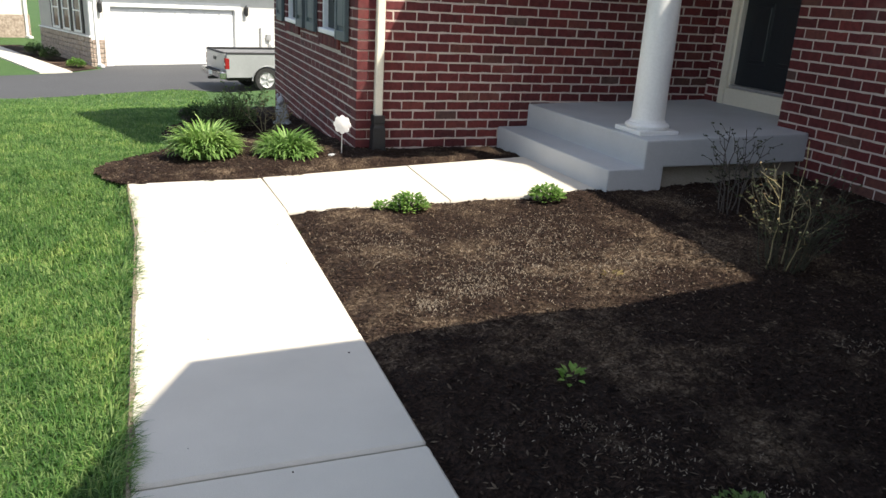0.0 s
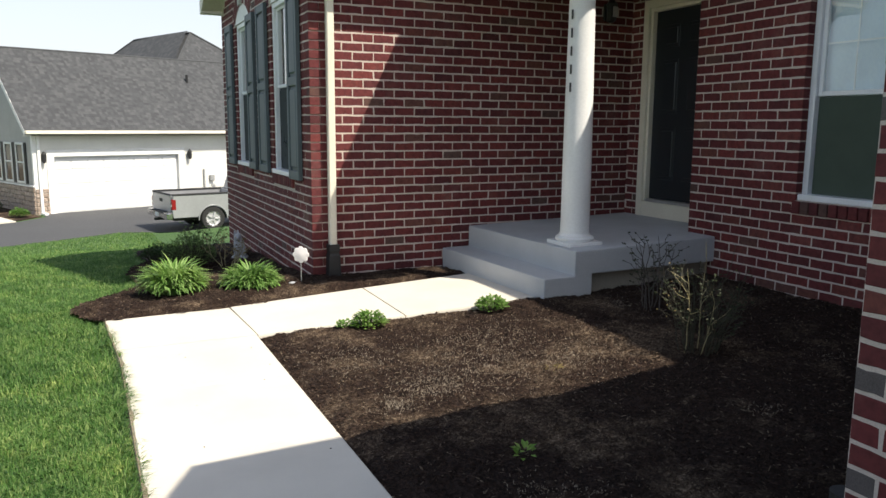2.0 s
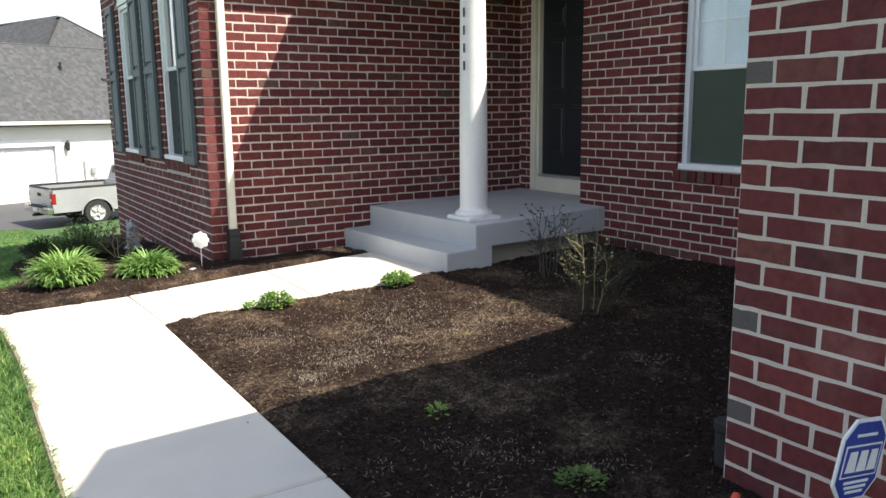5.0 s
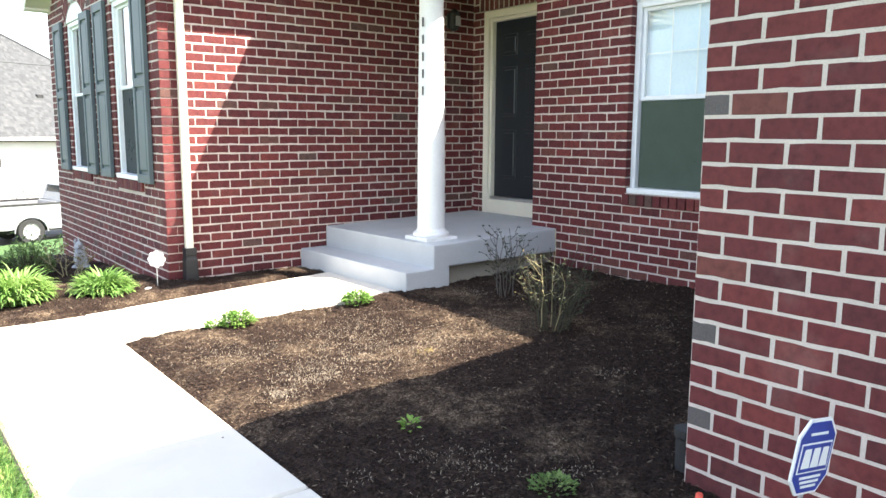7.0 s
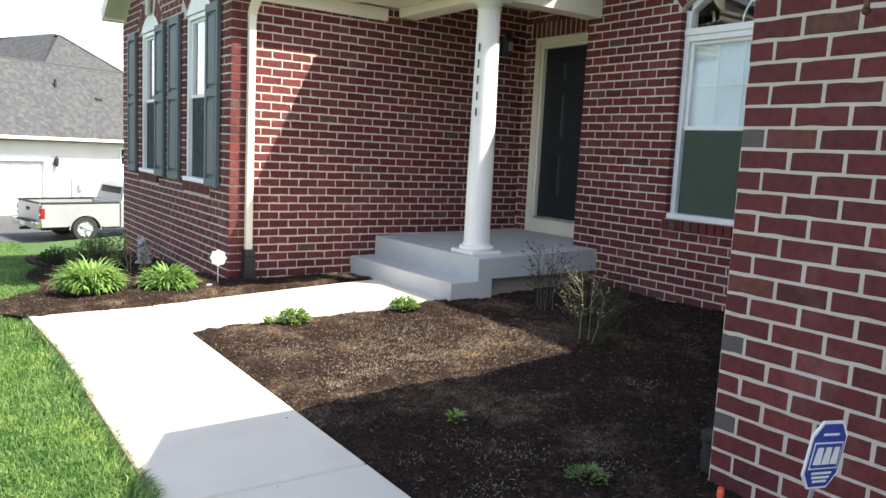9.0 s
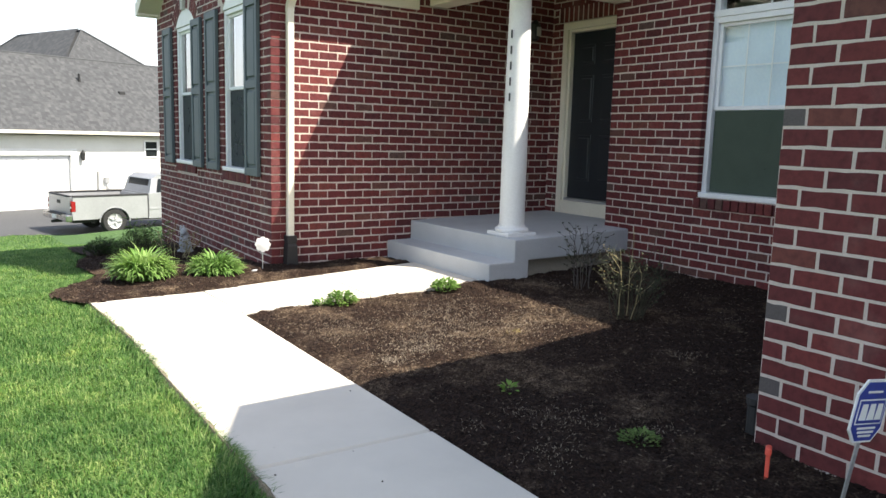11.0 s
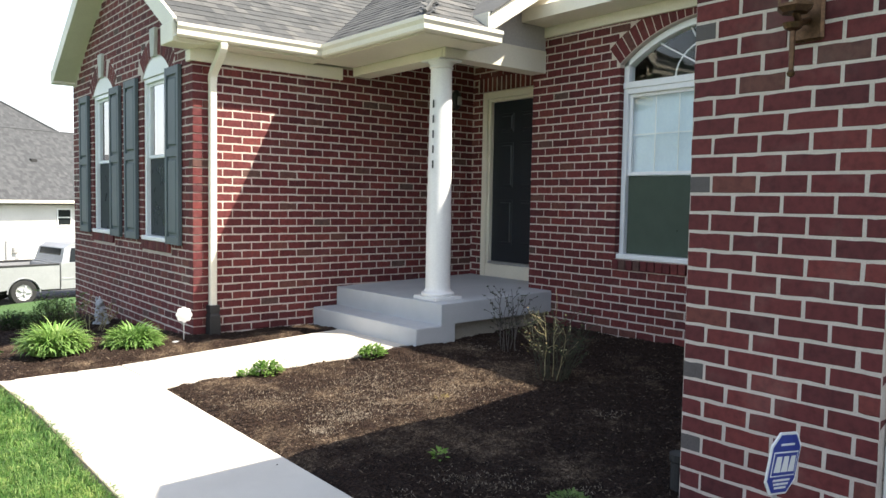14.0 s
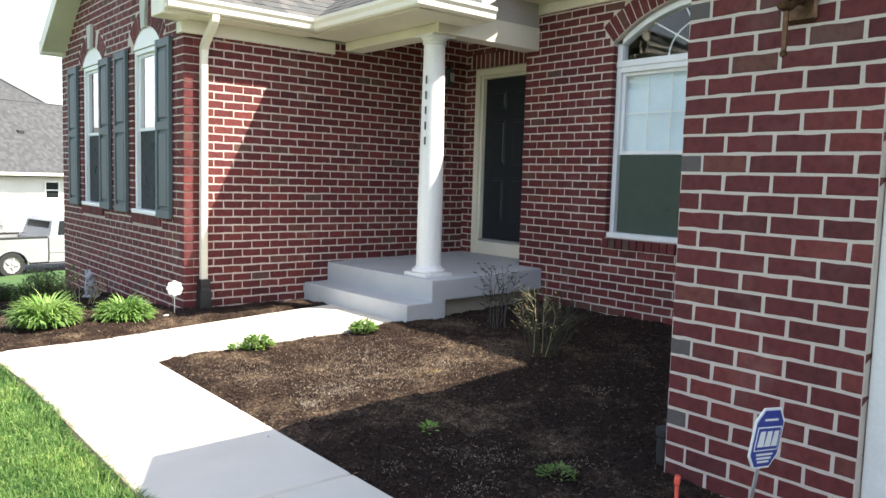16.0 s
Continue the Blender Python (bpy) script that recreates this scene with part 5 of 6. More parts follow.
    part("stone_cap", Geo().cbox(-deep, 0.06, -0.1, 0.0, 1.03, 1.08, 0.008, SW), WHITE, h)
    for x in (-1.15, -2.35, -3.55):
        wf = part("window", Geo().cbox(x - 0.40, x - 0.33, -0.07, 0.0, 1.12, 2.6, 0.005, SW).cbox(x + 0.33, x + 0.40, -0.07, 0.0, 1.12, 2.6, 0.005, SW).cbox(x - 0.33, x + 0.33, -0.07, 0.0, 2.52, 2.6, 0.005, SW).cbox(x - 0.33, x + 0.33, -0.07, 0.0, 1.12, 1.2, 0.005, SW).cbox(x - 0.33, x + 0.33, -0.06, 0.0, 1.86, 1.91, 0.004, SW), WHITE, h)
        part("pane", Geo().box(x - 0.33, x + 0.33, -0.036, -0.032, 1.2, 2.52, SW), DARK_GLASS, wf)
        for a in (x - 0.60, x + 0.41):
            part("dark_shutter", Geo().cbox(a, a + 0.19, -0.05, -0.016, 1.12, 2.6, 0.005, SW), BLACK, h)
    wf = part("window", Geo().cbox(8.2, 8.27, -0.05, 0.03, 1.95, 2.72, 0.005, NB).cbox(8.83, 8.9, -0.05, 0.03, 1.95, 2.72, 0.005, NB).cbox(8.27, 8.83, -0.05, 0.03, 2.65, 2.72, 0.005, NB).cbox(8.27, 8.83, -0.05, 0.03, 1.95, 2.02, 0.005, NB).cbox(8.27, 8.83, -0.045, 0.03, 2.31, 2.36, 0.004, NB), WHITE, h)
    part("pane", Geo().box(8.27, 8.83, -0.022, -0.018, 2.02, 2.65, NB), DARK_GLASS, wf)
    # roofs: garage gable, and the higher hip behind
    ez, pitch = 3.05, 0.93
    ov = 0.42
    ridge = ez + (mid + ov) * pitch
    rf = part("roof", Geo().prism([(-ov, ez - 0.03), (mid, ridge - 0.03), (deep + ov, ez - 0.03), (deep + ov, ez - 0.15), (mid, ridge - 0.16), (-ov, ez - 0.15)], left - 0.35, end + 0.4, "x", NB), SHINGLE_DARK, h)
    sl = math.sqrt(1 + pitch ** 2)
    o = NB @ Vector((left - 0.37, -ov - 0.02, ez))
    R3 = NB.to_3x3()
    g = shingles(Geo(), o, R3 @ Vector((1, 0, 0)), R3 @ Vector((0, 1, pitch)), 14.0, (mid + ov) * sl, expo=0.145, tab=(0.07, 0.18), seed=21, lift=0.003)
    tagged(part("shingles", g, SHINGLE_DARK, rf), "charcoal blended shingles", kind="stuff")
    part("rake_board", Geo().prism([(-ov, ez - 0.18), (mid, ridge - 0.2), (mid, ridge - 0.02), (-ov, ez)], left - 0.38, left - 0.35, "x", NB), WHITE, rf)
    part("soffit", Geo().box(left - 0.3, end, -ov + 0.1, 0.0, 2.84, 2.86, NB), TRIM, rf)
    part("gutter", Geo().cbox(left - 0.36, end, -ov - 0.12, -ov - 0.01, ez - 0.14, ez - 0.01, 0.02, NB), TRIM, rf)
    part("downspout", Geo().cbox(left + 0.12, left + 0.22, -0.11, -0.035, 0.1, 2.86, 0.01, NB).cbox(left + 0.10, left + 0.24, -0.45, -0.035, 0.02, 0.12, 0.02, NB), WHITE, rf)
    # main hip roof behind: its ridge runs back, its front lies in the garage roof's plane
    hz = 3.0
    pts = [(3.4, -0.36, hz), (15.1, -0.36, hz), (15.1, 14.5, hz), (3.4, 14.5, hz), (8.2, 4.4, 7.50), (8.0, 9.64, 7.50)]
    hip = part("hip_roof", Geo().add(pts, [(0, 1, 4), (1, 2, 5, 4), (2, 3, 5), (3, 0, 4, 5), (3, 2, 1, 0)], NB), SHINGLE_DARK, h)
    W = [NB @ Vector(p) for p in pts]

    def slope(geo, a, b, tops, low, seed):
        eu = (W[b] - W[a]).normalized()
        up = W[tops[0]] - W[a]
        ev = up - up.dot(eu) * eu
        ln, wide = ev.length, (W[b] - W[a]).length
        f0, f1 = up.dot(eu), (W[tops[1]] - W[a]).dot(eu)
        shingles(geo, W[a], eu, ev, wide, ln, inside=lambda u, v: f0 * v / ln < u < wide - (wide - f1) * v / ln and v > low, expo=0.16, tab=(0.07, 0.18), seed=seed, lift=0.003)
    g = Geo()
    slope(g, 0, 1, (4, 4), 4.3, 22)
    slope(g, 3, 0, (5, 4), 2.5, 23)
    tagged(part("shingles", g, SHINGLE_DARK, hip), "charcoal blended shingles", kind="stuff")
    rise = Vector((0, 0, 0.01))
    for a, b in ((W[4], W[4].lerp(W[0], 0.31)), (W[4], W[4].lerp(W[1], 0.31)), (W[5], W[3]), (W[4], W[5])):
        part("hip_cap", Geo().tube([a + rise, b + rise], 0.05, 6), SHINGLE_DARK, hip)
    part("ridge_cap", Geo().tube([NB @ Vector((left - 0.36, mid, ridge)), NB @ Vector((end, mid, ridge))], 0.05, 6), SHINGLE_DARK, rf)
    part("roof_vent", Geo().tube([(6.45, 1.75, 4.9), (6.45, 1.75, 5.4)], 0.055, 8, NB), BLACK, rf)
    part("roof_vent", Geo().cbox(7.95, 8.25, 1.25, 1.5, 4.6, 4.78, 0.03, NB), BLACK, rf)


neighbour_house()


def drive():
    edge = DRIVE_EDGE
    back = [(16, 0.1), (5.3, 0.1), (-0.45, 0.1), (-0.6, -0.9), (-1.8, -1.7), (-3.0, -2.0), (-7, -2.5), (-40, -3.5)]
    top = [NB @ Vector((s, d, 0.0)) for s, d in edge + back]
    poly = [(p.x, p.y) for p in top]
    solid("road", Geo().prism(poly, -2.1, -1.865, "z"), ASPHALT, "dark grey asphalt driveway in front of the garage", "driveway", kind="structure")
    w = thing("pavement_far", "pale concrete front walk beside the neighbouring house", "walkway", kind="structure")
    for k in range(7):
        a, b = -1.75 + k * 1.5, -0.27 + k * 1.5
        sh = lambda d: -1.85 + 0.02 * d
        q = [(sh(a) - 1.0, a), (sh(a), a), (sh(b), b), (sh(b) - 1.0, b)]
        part("slab", Geo().prism([tuple((NB @ Vector((s, d, 0))).xy) for s, d in q], -1.98, -1.83, "z"), CONCRETE, w)


drive()


def neighbour_bed():
    q = [(-1.84, -1.5), (-0.7, -0.7), (-0.67, 8.7), (-1.7, 8.7)]
    solid("mulch_bed_far", Geo().prism([tuple((NB @ Vector((s, d, 0))).xy) for s, d in q], -2.0, -1.85, "z"), MULCH, "dark mulch bed beside the stone base", "mulch bed", kind="structure")


neighbour_bed()


def neighbour_shrubs():
    for k, (sx, d, r, h, mat, what) in enumerate(((-1.35, -0.5, 0.3, 0.35, SPROUT, "small yellow-green shrub beside the drive"), (-1.4, 2.2, 0.34, 0.5, SHRUB, "dark clipped shrub by the stone base"), (-1.4, 4.0, 0.36, 0.55, SHRUB, "dark clipped shrub by the stone base"))):
        p = NB @ Vector((sx, d, 0.04))
        sprout(p.x, p.y, p.z, r, h, 500, 90 + k, mat, "shrub", what, "shrub", 0.08, "shrubs by the far house")


def second_house():
    """A corner of the next house along, far behind."""
    h = thing("far_house", "pale sided house with a stone base farther off", "house")
    m = NB @ pose(-2.7, 13.0, 0)
    part("wall", Geo().box(-9, 3.6, 0, 6, 0, 3.2, m), SIDING, h)
    part("stone_base", Geo().cbox(-9.05, 3.65, -0.08, 6.05, 0, 1.1, 0.03, m), STONE, h)
    part("roof", Geo().prism([(-0.6, 3.1), (3, 5.6), (6.6, 3.1), (6.6, 3.0), (-0.6, 3.0)], -9.5, 4.1, "x", m), SHINGLE_DARK, h)
    part("downspout", Geo().cbox(3.4, 3.52, -0.18, -0.1, 0.1, 3.0, 0.01, m).cbox(3.36, 3.56, -0.7, -0.1, 0.02, 0.14, 0.02, m), WHITE, h)


second_house()


# ---- unseen woods across the street, added to darken the window reflections ----
def far_woods():
    r = np.random.RandomState(77)
    n = 9000
    c = np.stack([r.uniform(-74, -62, n), r.uniform(-90, 110, n), r.uniform(-2.0, 1.0, n)], 1)
    c[:, 2] += 4.2 * r.rand(n) * (0.65 + 0.35 * np.sin(c[:, 1] * 0.35) * np.sin(c[:, 1] * 0.13 + 1))
    a, b = r.normal(0, 1, (n, 3)), r.normal(0, 1, (n, 3))
    a /= np.linalg.norm(a, axis=1)[:, None]
    b -= a * (a * b).sum(1)[:, None]
    b /= np.linalg.norm(b, axis=1)[:, None]
    s = r.uniform(0.4, 1.1, n)[:, None]
    v = np.stack([c - a * s, c + b * s * 0.7, c + a * s, c - b * s * 0.7], 1).reshape(-1, 3)
    f = np.arange(4 * n).reshape(-1, 4)
    tagged(new("far_woods", bulk("far_woods", v, f, SHRUB)), "dark green belt of trees across the street, unseen, added for window reflections", "trees", kind="stuff")


far_woods()


# ---- pickup truck ----
def pickup():
    t = thing("pickup_truck", "silver pickup truck parked on the asphalt drive", "truck", at=(3.92, 24.40, -1.865), turn=12)
    # x forward from the rear axle, y to the far side, z up; near side at y = 0
    W = 1.95
    sill, rail, belt = 0.46, 1.14, 1.15

    def side(poly, y0, y1):
        return Geo().prism(poly, y0, y1, "y")
    arch = [(0.44 * math.cos(a), 0.36 + 0.42 * math.sin(a)) for a in [math.pi * k / 10 for k in range(11)]]
    bed = [(-1.22, sill), (-1.25, 0.75), (-1.20, rail), (1.02, rail), (1.02, sill - 0.04), (0.52, sill - 0.04)] + arch[1:-1] + [(-0.52, sill)]
    b = part("bed", side(bed, 0.0, 0.07), SILVER, t)
    part("bed_side", side(bed, W - 0.07, W), SILVER, b)
    part("bed_floor", Geo().box(-1.18, 1.0, 0.07, W - 0.07, 0.62, 0.68), BLACK, b)
    part("bed_front", Geo().cbox(0.97, 1.02, 0.07, W - 0.07, 0.55, rail, 0.01), SILVER, b)
    for y in (0.0, W - 0.07):
        part("bed_rail", Geo().cbox(-1.21, 1.02, y - 0.012, y + 0.082, rail - 0.015, rail + 0.045, 0.01), BLACK, b, "black plastic bed rail cap")
    part("wheel_arch_lip", Geo().tube([(0.455 * math.cos(a), -0.005, 0.36 + 0.435 * math.sin(a)) for a in [math.pi * k / 12 for k in range(13)]], 0.02, 6), SILVER, b)
    tg = part("tailgate", Geo().cbox(-1.27, -1.20, 0.10, W - 0.10, 0.62, rail, 0.015), SILVER, t)
    part("tailgate_handle", Geo().cbox(-1.285, -1.265, W / 2 - 0.13, W / 2 + 0.13, 0.90, 1.0, 0.008), BLACK, tg)
    part("tailgate_cap", Geo().cbox(-1.28, -1.19, 0.10, W - 0.10, rail, rail + 0.035, 0.01), BLACK, tg)
    for y0, y1 in ((-0.008, 0.10), (W - 0.10, W + 0.008)):
        tl = part("tail_light", Geo().cbox(-1.265, -1.13, y0, y1, 0.70, 1.02, 0.015), RED_LENS, t, "tall red tail light")
        part("reverse_lens", Geo().cbox(-1.27, -1.2, y0 + 0.01, y1 - 0.01, 0.80, 0.87, 0.01), WHITE, tl)
    bp = part("rear_bumper", Geo().cbox(-1.42, -1.22, 0.0, W, 0.42, 0.62, 0.03), CHROME, t, "chrome rear step bumper")
    part("bumper_pad", Geo().cbox(-1.43, -1.25, 0.45, W - 0.45, 0.60, 0.635, 0.01), BLACK, bp)
    part("plate", Geo().cbox(-1.432, -1.42, W / 2 - 0.16, W / 2 + 0.16, 0.46, 0.58, 0.003), WHITE, bp, "plain pale plate")
    part("tow_hitch", Geo().cbox(-1.5, -1.2, W / 2 - 0.05, W / 2 + 0.05, 0.33, 0.41, 0.01), BLACK, bp)
    # cab
    low = [(1.05, sill - 0.06), (1.05, belt + 0.04), (3.0, belt), (3.0, sill - 0.06)]
    cab = part("cab", side(low, 0.0, W), SILVER, t)
    up = [(1.10, belt + 0.03), (1.22, 1.62), (1.42, 1.74), (2.45, 1.74), (2.75, 1.62), (3.25, belt)]
    y0, y1 = 0.12, W - 0.12
    v = [(x, (0.02 if z < 1.2 else y0), z) for x, z in up] + [(x, (W - 0.02 if z < 1.2 else y1), z) for x, z in up]
    n = len(up)
    part("cab_top", Geo().add(v, [tuple(range(n)), tuple(range(n, 2 * n))[::-1]] + [(i, (i + 1) % n, n + (i + 1) % n, n + i) for i in range(n)]), SILVER, cab)
    part("rear_window", Geo().add([(1.115, 0.22, 1.20), (1.115, W - 0.22, 1.20), (1.205, W - 0.27, 1.60), (1.205, 0.27, 1.60)], [(0, 1, 2, 3)]), DARK_GLASS, cab)
    for pts in (((1.32, 1.20), (1.42, 1.62), (1.80, 1.64), (1.80, 1.20)), ((1.92, 1.20), (1.92, 1.64), (2.42, 1.63), (2.86, 1.20))):
        part("side_window", Geo().add([(x, 0.018 + (z - 1.15) * 0.19 - 0.012, z) for x, z in pts], [(0, 1, 2, 3)]), DARK_GLASS, cab)
    for x in (1.06, 1.86, 3.0):
        part("door_seam", Geo().box(x - 0.006, x + 0.006, -0.003, 0.01, sill, belt - 0.01), BLACK, cab)
    part("door_handle", Geo().cbox(1.95, 2.12, -0.03, 0.0, 0.98, 1.03, 0.008), BLACK, cab)
    part("side_moulding", Geo().cbox(1.08, 2.98, -0.012, 0.0, 0.68, 0.74, 0.004), SILVER, cab)
    part("mirror", Geo().cbox(2.75, 2.9, -0.22, -0.02, 1.10, 1.30, 0.02), BLACK, cab)
    hood = [(3.0, sill - 0.06), (3.0, belt), (3.25, belt), (4.25, 1.04), (4.4, 0.9), (4.4, sill - 0.06), (4.02, sill - 0.06)] + [(3.5 + 0.5 * math.cos(a), 0.36 + 0.5 * math.sin(a)) for a in [math.pi * k / 10 for k in range(1, 10)]] + [(2.98, sill - 0.06)]
    part("hood", side(hood, 0.0, W), SILVER, t)
    part("front_bumper", Geo().cbox(4.35, 4.55, 0.02, W - 0.02, 0.42, 0.66, 0.03), CHROME, t)
    part("chassis", Geo().box(-1.1, 4.2, 0.3, W - 0.3, 0.34, 0.52), BLACK, t)
    for x in (0.0, 3.5):
        for y in (0.13, W - 0.13):
            m = pose(x, y, 0.375, 90)
            wh = part("wheel", Geo().lathe([(0.05, -0.075), (0.17, -0.09), (0.235, -0.122), (0.235, 0.122), (0.17, 0.09), (0.05, 0.075)], 24, m), RIM, t, "bright alloy wheel")
            part("tyre", Geo().lathe([(0.22, -0.12), (0.345, -0.125), (0.375, -0.09), (0.375, 0.09), (0.345, 0.125), (0.22, 0.12)], 28, m, caps=False), RUBBER, wh)
            for k in range(5):
                part("spoke", Geo().cbox(0.04, 0.2, -0.028, 0.028, -0.01, 0.02, 0.006, m @ pose(0, 0, 0.11 if y < 1 else -0.11, 0, 0, 72 * k)), RIM, wh)


pickup()


# ---- plants ----
def blade(geo, base, out, length, width, droop, rise, seg=6):
    """One arching strap leaf."""
    left, right = [], []
    o = Vector((math.cos(out), math.sin(out), 0))
    s = Vector((-math.sin(out), math.cos(out), 0))
    p, a = Vector(base), radians(rise)
    for i in range(seg + 1):
        t = i / seg
        w = width * (0.55 + 0.9 * t) * (1 - t ** 2.2) * 0.5 + 0.0008
        left.append(p + s * w)
        right.append(p - s * w)
        p = p + (o * math.cos(a) + Vector((0, 0, 1)) * math.sin(a)) * (length / seg)
        a -= droop / seg * (0.6 + 0.9 * t)
    geo.strip(left, right)


def daylily(x, y, z, radius, height, count, seed, label):
    rng = random.Random(seed)
    g = Geo()
    for _ in range(count):
        a, r = rng.uniform(0, 2 * math.pi), radius * 0.75 * math.sqrt(rng.random())
        out = a + rng.gauss(0, 1.2)
        lean = r / (radius * 0.75)
        blade(g, (r * math.cos(a), r * math.sin(a), -0.02), out, height * rng.uniform(0.65, 1.1) * (1.05 - 0.5 * lean ** 2), rng.uniform(0.016, 0.026), radians(rng.uniform(70, 165)), 90 - 24 * lean ** 2 + rng.uniform(-20, 6))
    ob = thing("daylily", label, "plant", "daylily clumps", at=(x, y, z))
    tagged(part("leaves", g, LILY, ob), kind="stuff")


daylily(0.97, 6.64, 0.045, 0.25, 0.33, 1250, 31, "large bright green daylily clump in the mulch")
daylily(1.585, 6.53, 0.045, 0.235, 0.27, 1050, 32, "low bright green daylily clump beside the brick corner")


def sprout(x, y, z, radius, height, count, seed, mat, name, label, category="plant", size=0.03, group=""):
    """A small tuft of pointed leaves on short stems."""
    rng = random.Random(seed)
    ob = thing(name, label, category, group, at=(x, y, z))
    g, st = Geo(), Geo()
    for _ in range(count):
        a, r = rng.uniform(0, 2 * math.pi), radius * math.sqrt(rng.random())
        h = height * (1 - 0.55 * (r / radius) ** 2) * rng.uniform(0.35, 1.0)
        c = Vector((r * math.cos(a), r * math.sin(a), h))
        if rng.random() < 0.25:
            st.tube([(c.x * 0.35, c.y * 0.35, -0.01), tuple(c)], 0.0018, 4)
        d = Vector((math.cos(a + rng.gauss(0, 0.8)), math.sin(a + rng.gauss(0, 0.8)), rng.uniform(-0.1, 0.9))).normalized()
        s = d.cross(Vector((0, 0, 1))).normalized() * size * 0.28
        L = size * rng.uniform(0.7, 1.3)
        up = s.cross(d).normalized() * size * 0.1
        g.add([tuple(c), tuple(c + d * L * 0.5 + s + up), tuple(c + d * L), tuple(c + d * L * 0.5 - s + up), tuple(c + d * L * 0.55 - up * 0.5)], [(0, 1, 4), (1, 2, 4), (2, 3, 4), (3, 0, 4)])
    tagged(part("leaves", g, mat, ob), kind="stuff")
    if st.v:
        tagged(part("stems", st, STEM, ob), kind="stuff")
    return ob


sprout(2.08, 4.93, bed_z(2.08, 4.93) - 0.005, 0.11, 0.12, 360, 41, SPROUT, "garden_plant", "small pale green leafy plant beside the walk", group="edging plants", size=0.035)
sprout(1.93, 4.97, bed_z(1.93, 4.97) - 0.005, 0.07, 0.06, 110, 42, SPROUT, "garden_plant", "tiny pale green shoots beside the leafy plant", group="edging plants", size=0.03)
sprout(3.04, 4.92, bed_z(3.04, 4.92) - 0.005, 0.11, 0.11, 360, 43, SPROUT, "garden_plant", "small green leafy plant near the porch step", group="edging plants", size=0.035)
sprout(1.985, 2.70, bed_z(1.985, 2.70) - 0.005, 0.035, 0.05, 22, 44, SPROUT, "weed", "single green weed in the shaded mulch", size=0.04)
sprout(2.06, 1.87, bed_z(2.06, 1.87) - 0.005, 0.085, 0.05, 170, 45, MID_SHRUB, "weed", "low dull green weed in the shaded mulch", size=0.025)
sprout(2.72, 3.62, bed_z(2.72, 3.62) - 0.005, 0.05, 0.012, 8, 46, DRYLEAF, "dry_leaves", "few dry curled leaves on the mulch", "leaves", size=0.045)


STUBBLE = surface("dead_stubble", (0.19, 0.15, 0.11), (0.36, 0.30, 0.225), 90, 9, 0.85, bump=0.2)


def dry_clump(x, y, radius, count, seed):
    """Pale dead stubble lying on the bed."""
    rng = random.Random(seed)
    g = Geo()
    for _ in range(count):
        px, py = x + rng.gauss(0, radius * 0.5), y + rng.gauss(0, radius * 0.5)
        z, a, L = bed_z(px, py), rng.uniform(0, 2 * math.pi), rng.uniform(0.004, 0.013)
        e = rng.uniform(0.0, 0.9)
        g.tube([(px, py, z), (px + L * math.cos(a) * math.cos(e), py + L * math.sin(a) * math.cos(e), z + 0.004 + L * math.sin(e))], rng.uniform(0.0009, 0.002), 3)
    solid("dry_stubble", g, STUBBLE, "pale dead stubble in the mulch, denser to lighten the sunlit part", "stubble", kind="stuff")


# the big counts also lighten the sunlit part of the bed; shaded clumps stay sparse
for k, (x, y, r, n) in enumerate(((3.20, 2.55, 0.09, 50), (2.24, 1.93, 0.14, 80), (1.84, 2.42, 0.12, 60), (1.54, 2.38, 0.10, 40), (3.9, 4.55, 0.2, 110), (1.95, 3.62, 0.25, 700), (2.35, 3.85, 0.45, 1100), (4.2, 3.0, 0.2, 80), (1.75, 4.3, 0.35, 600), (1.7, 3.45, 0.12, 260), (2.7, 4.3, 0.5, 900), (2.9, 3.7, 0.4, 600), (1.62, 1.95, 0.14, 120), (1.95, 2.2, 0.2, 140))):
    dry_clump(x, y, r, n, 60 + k)


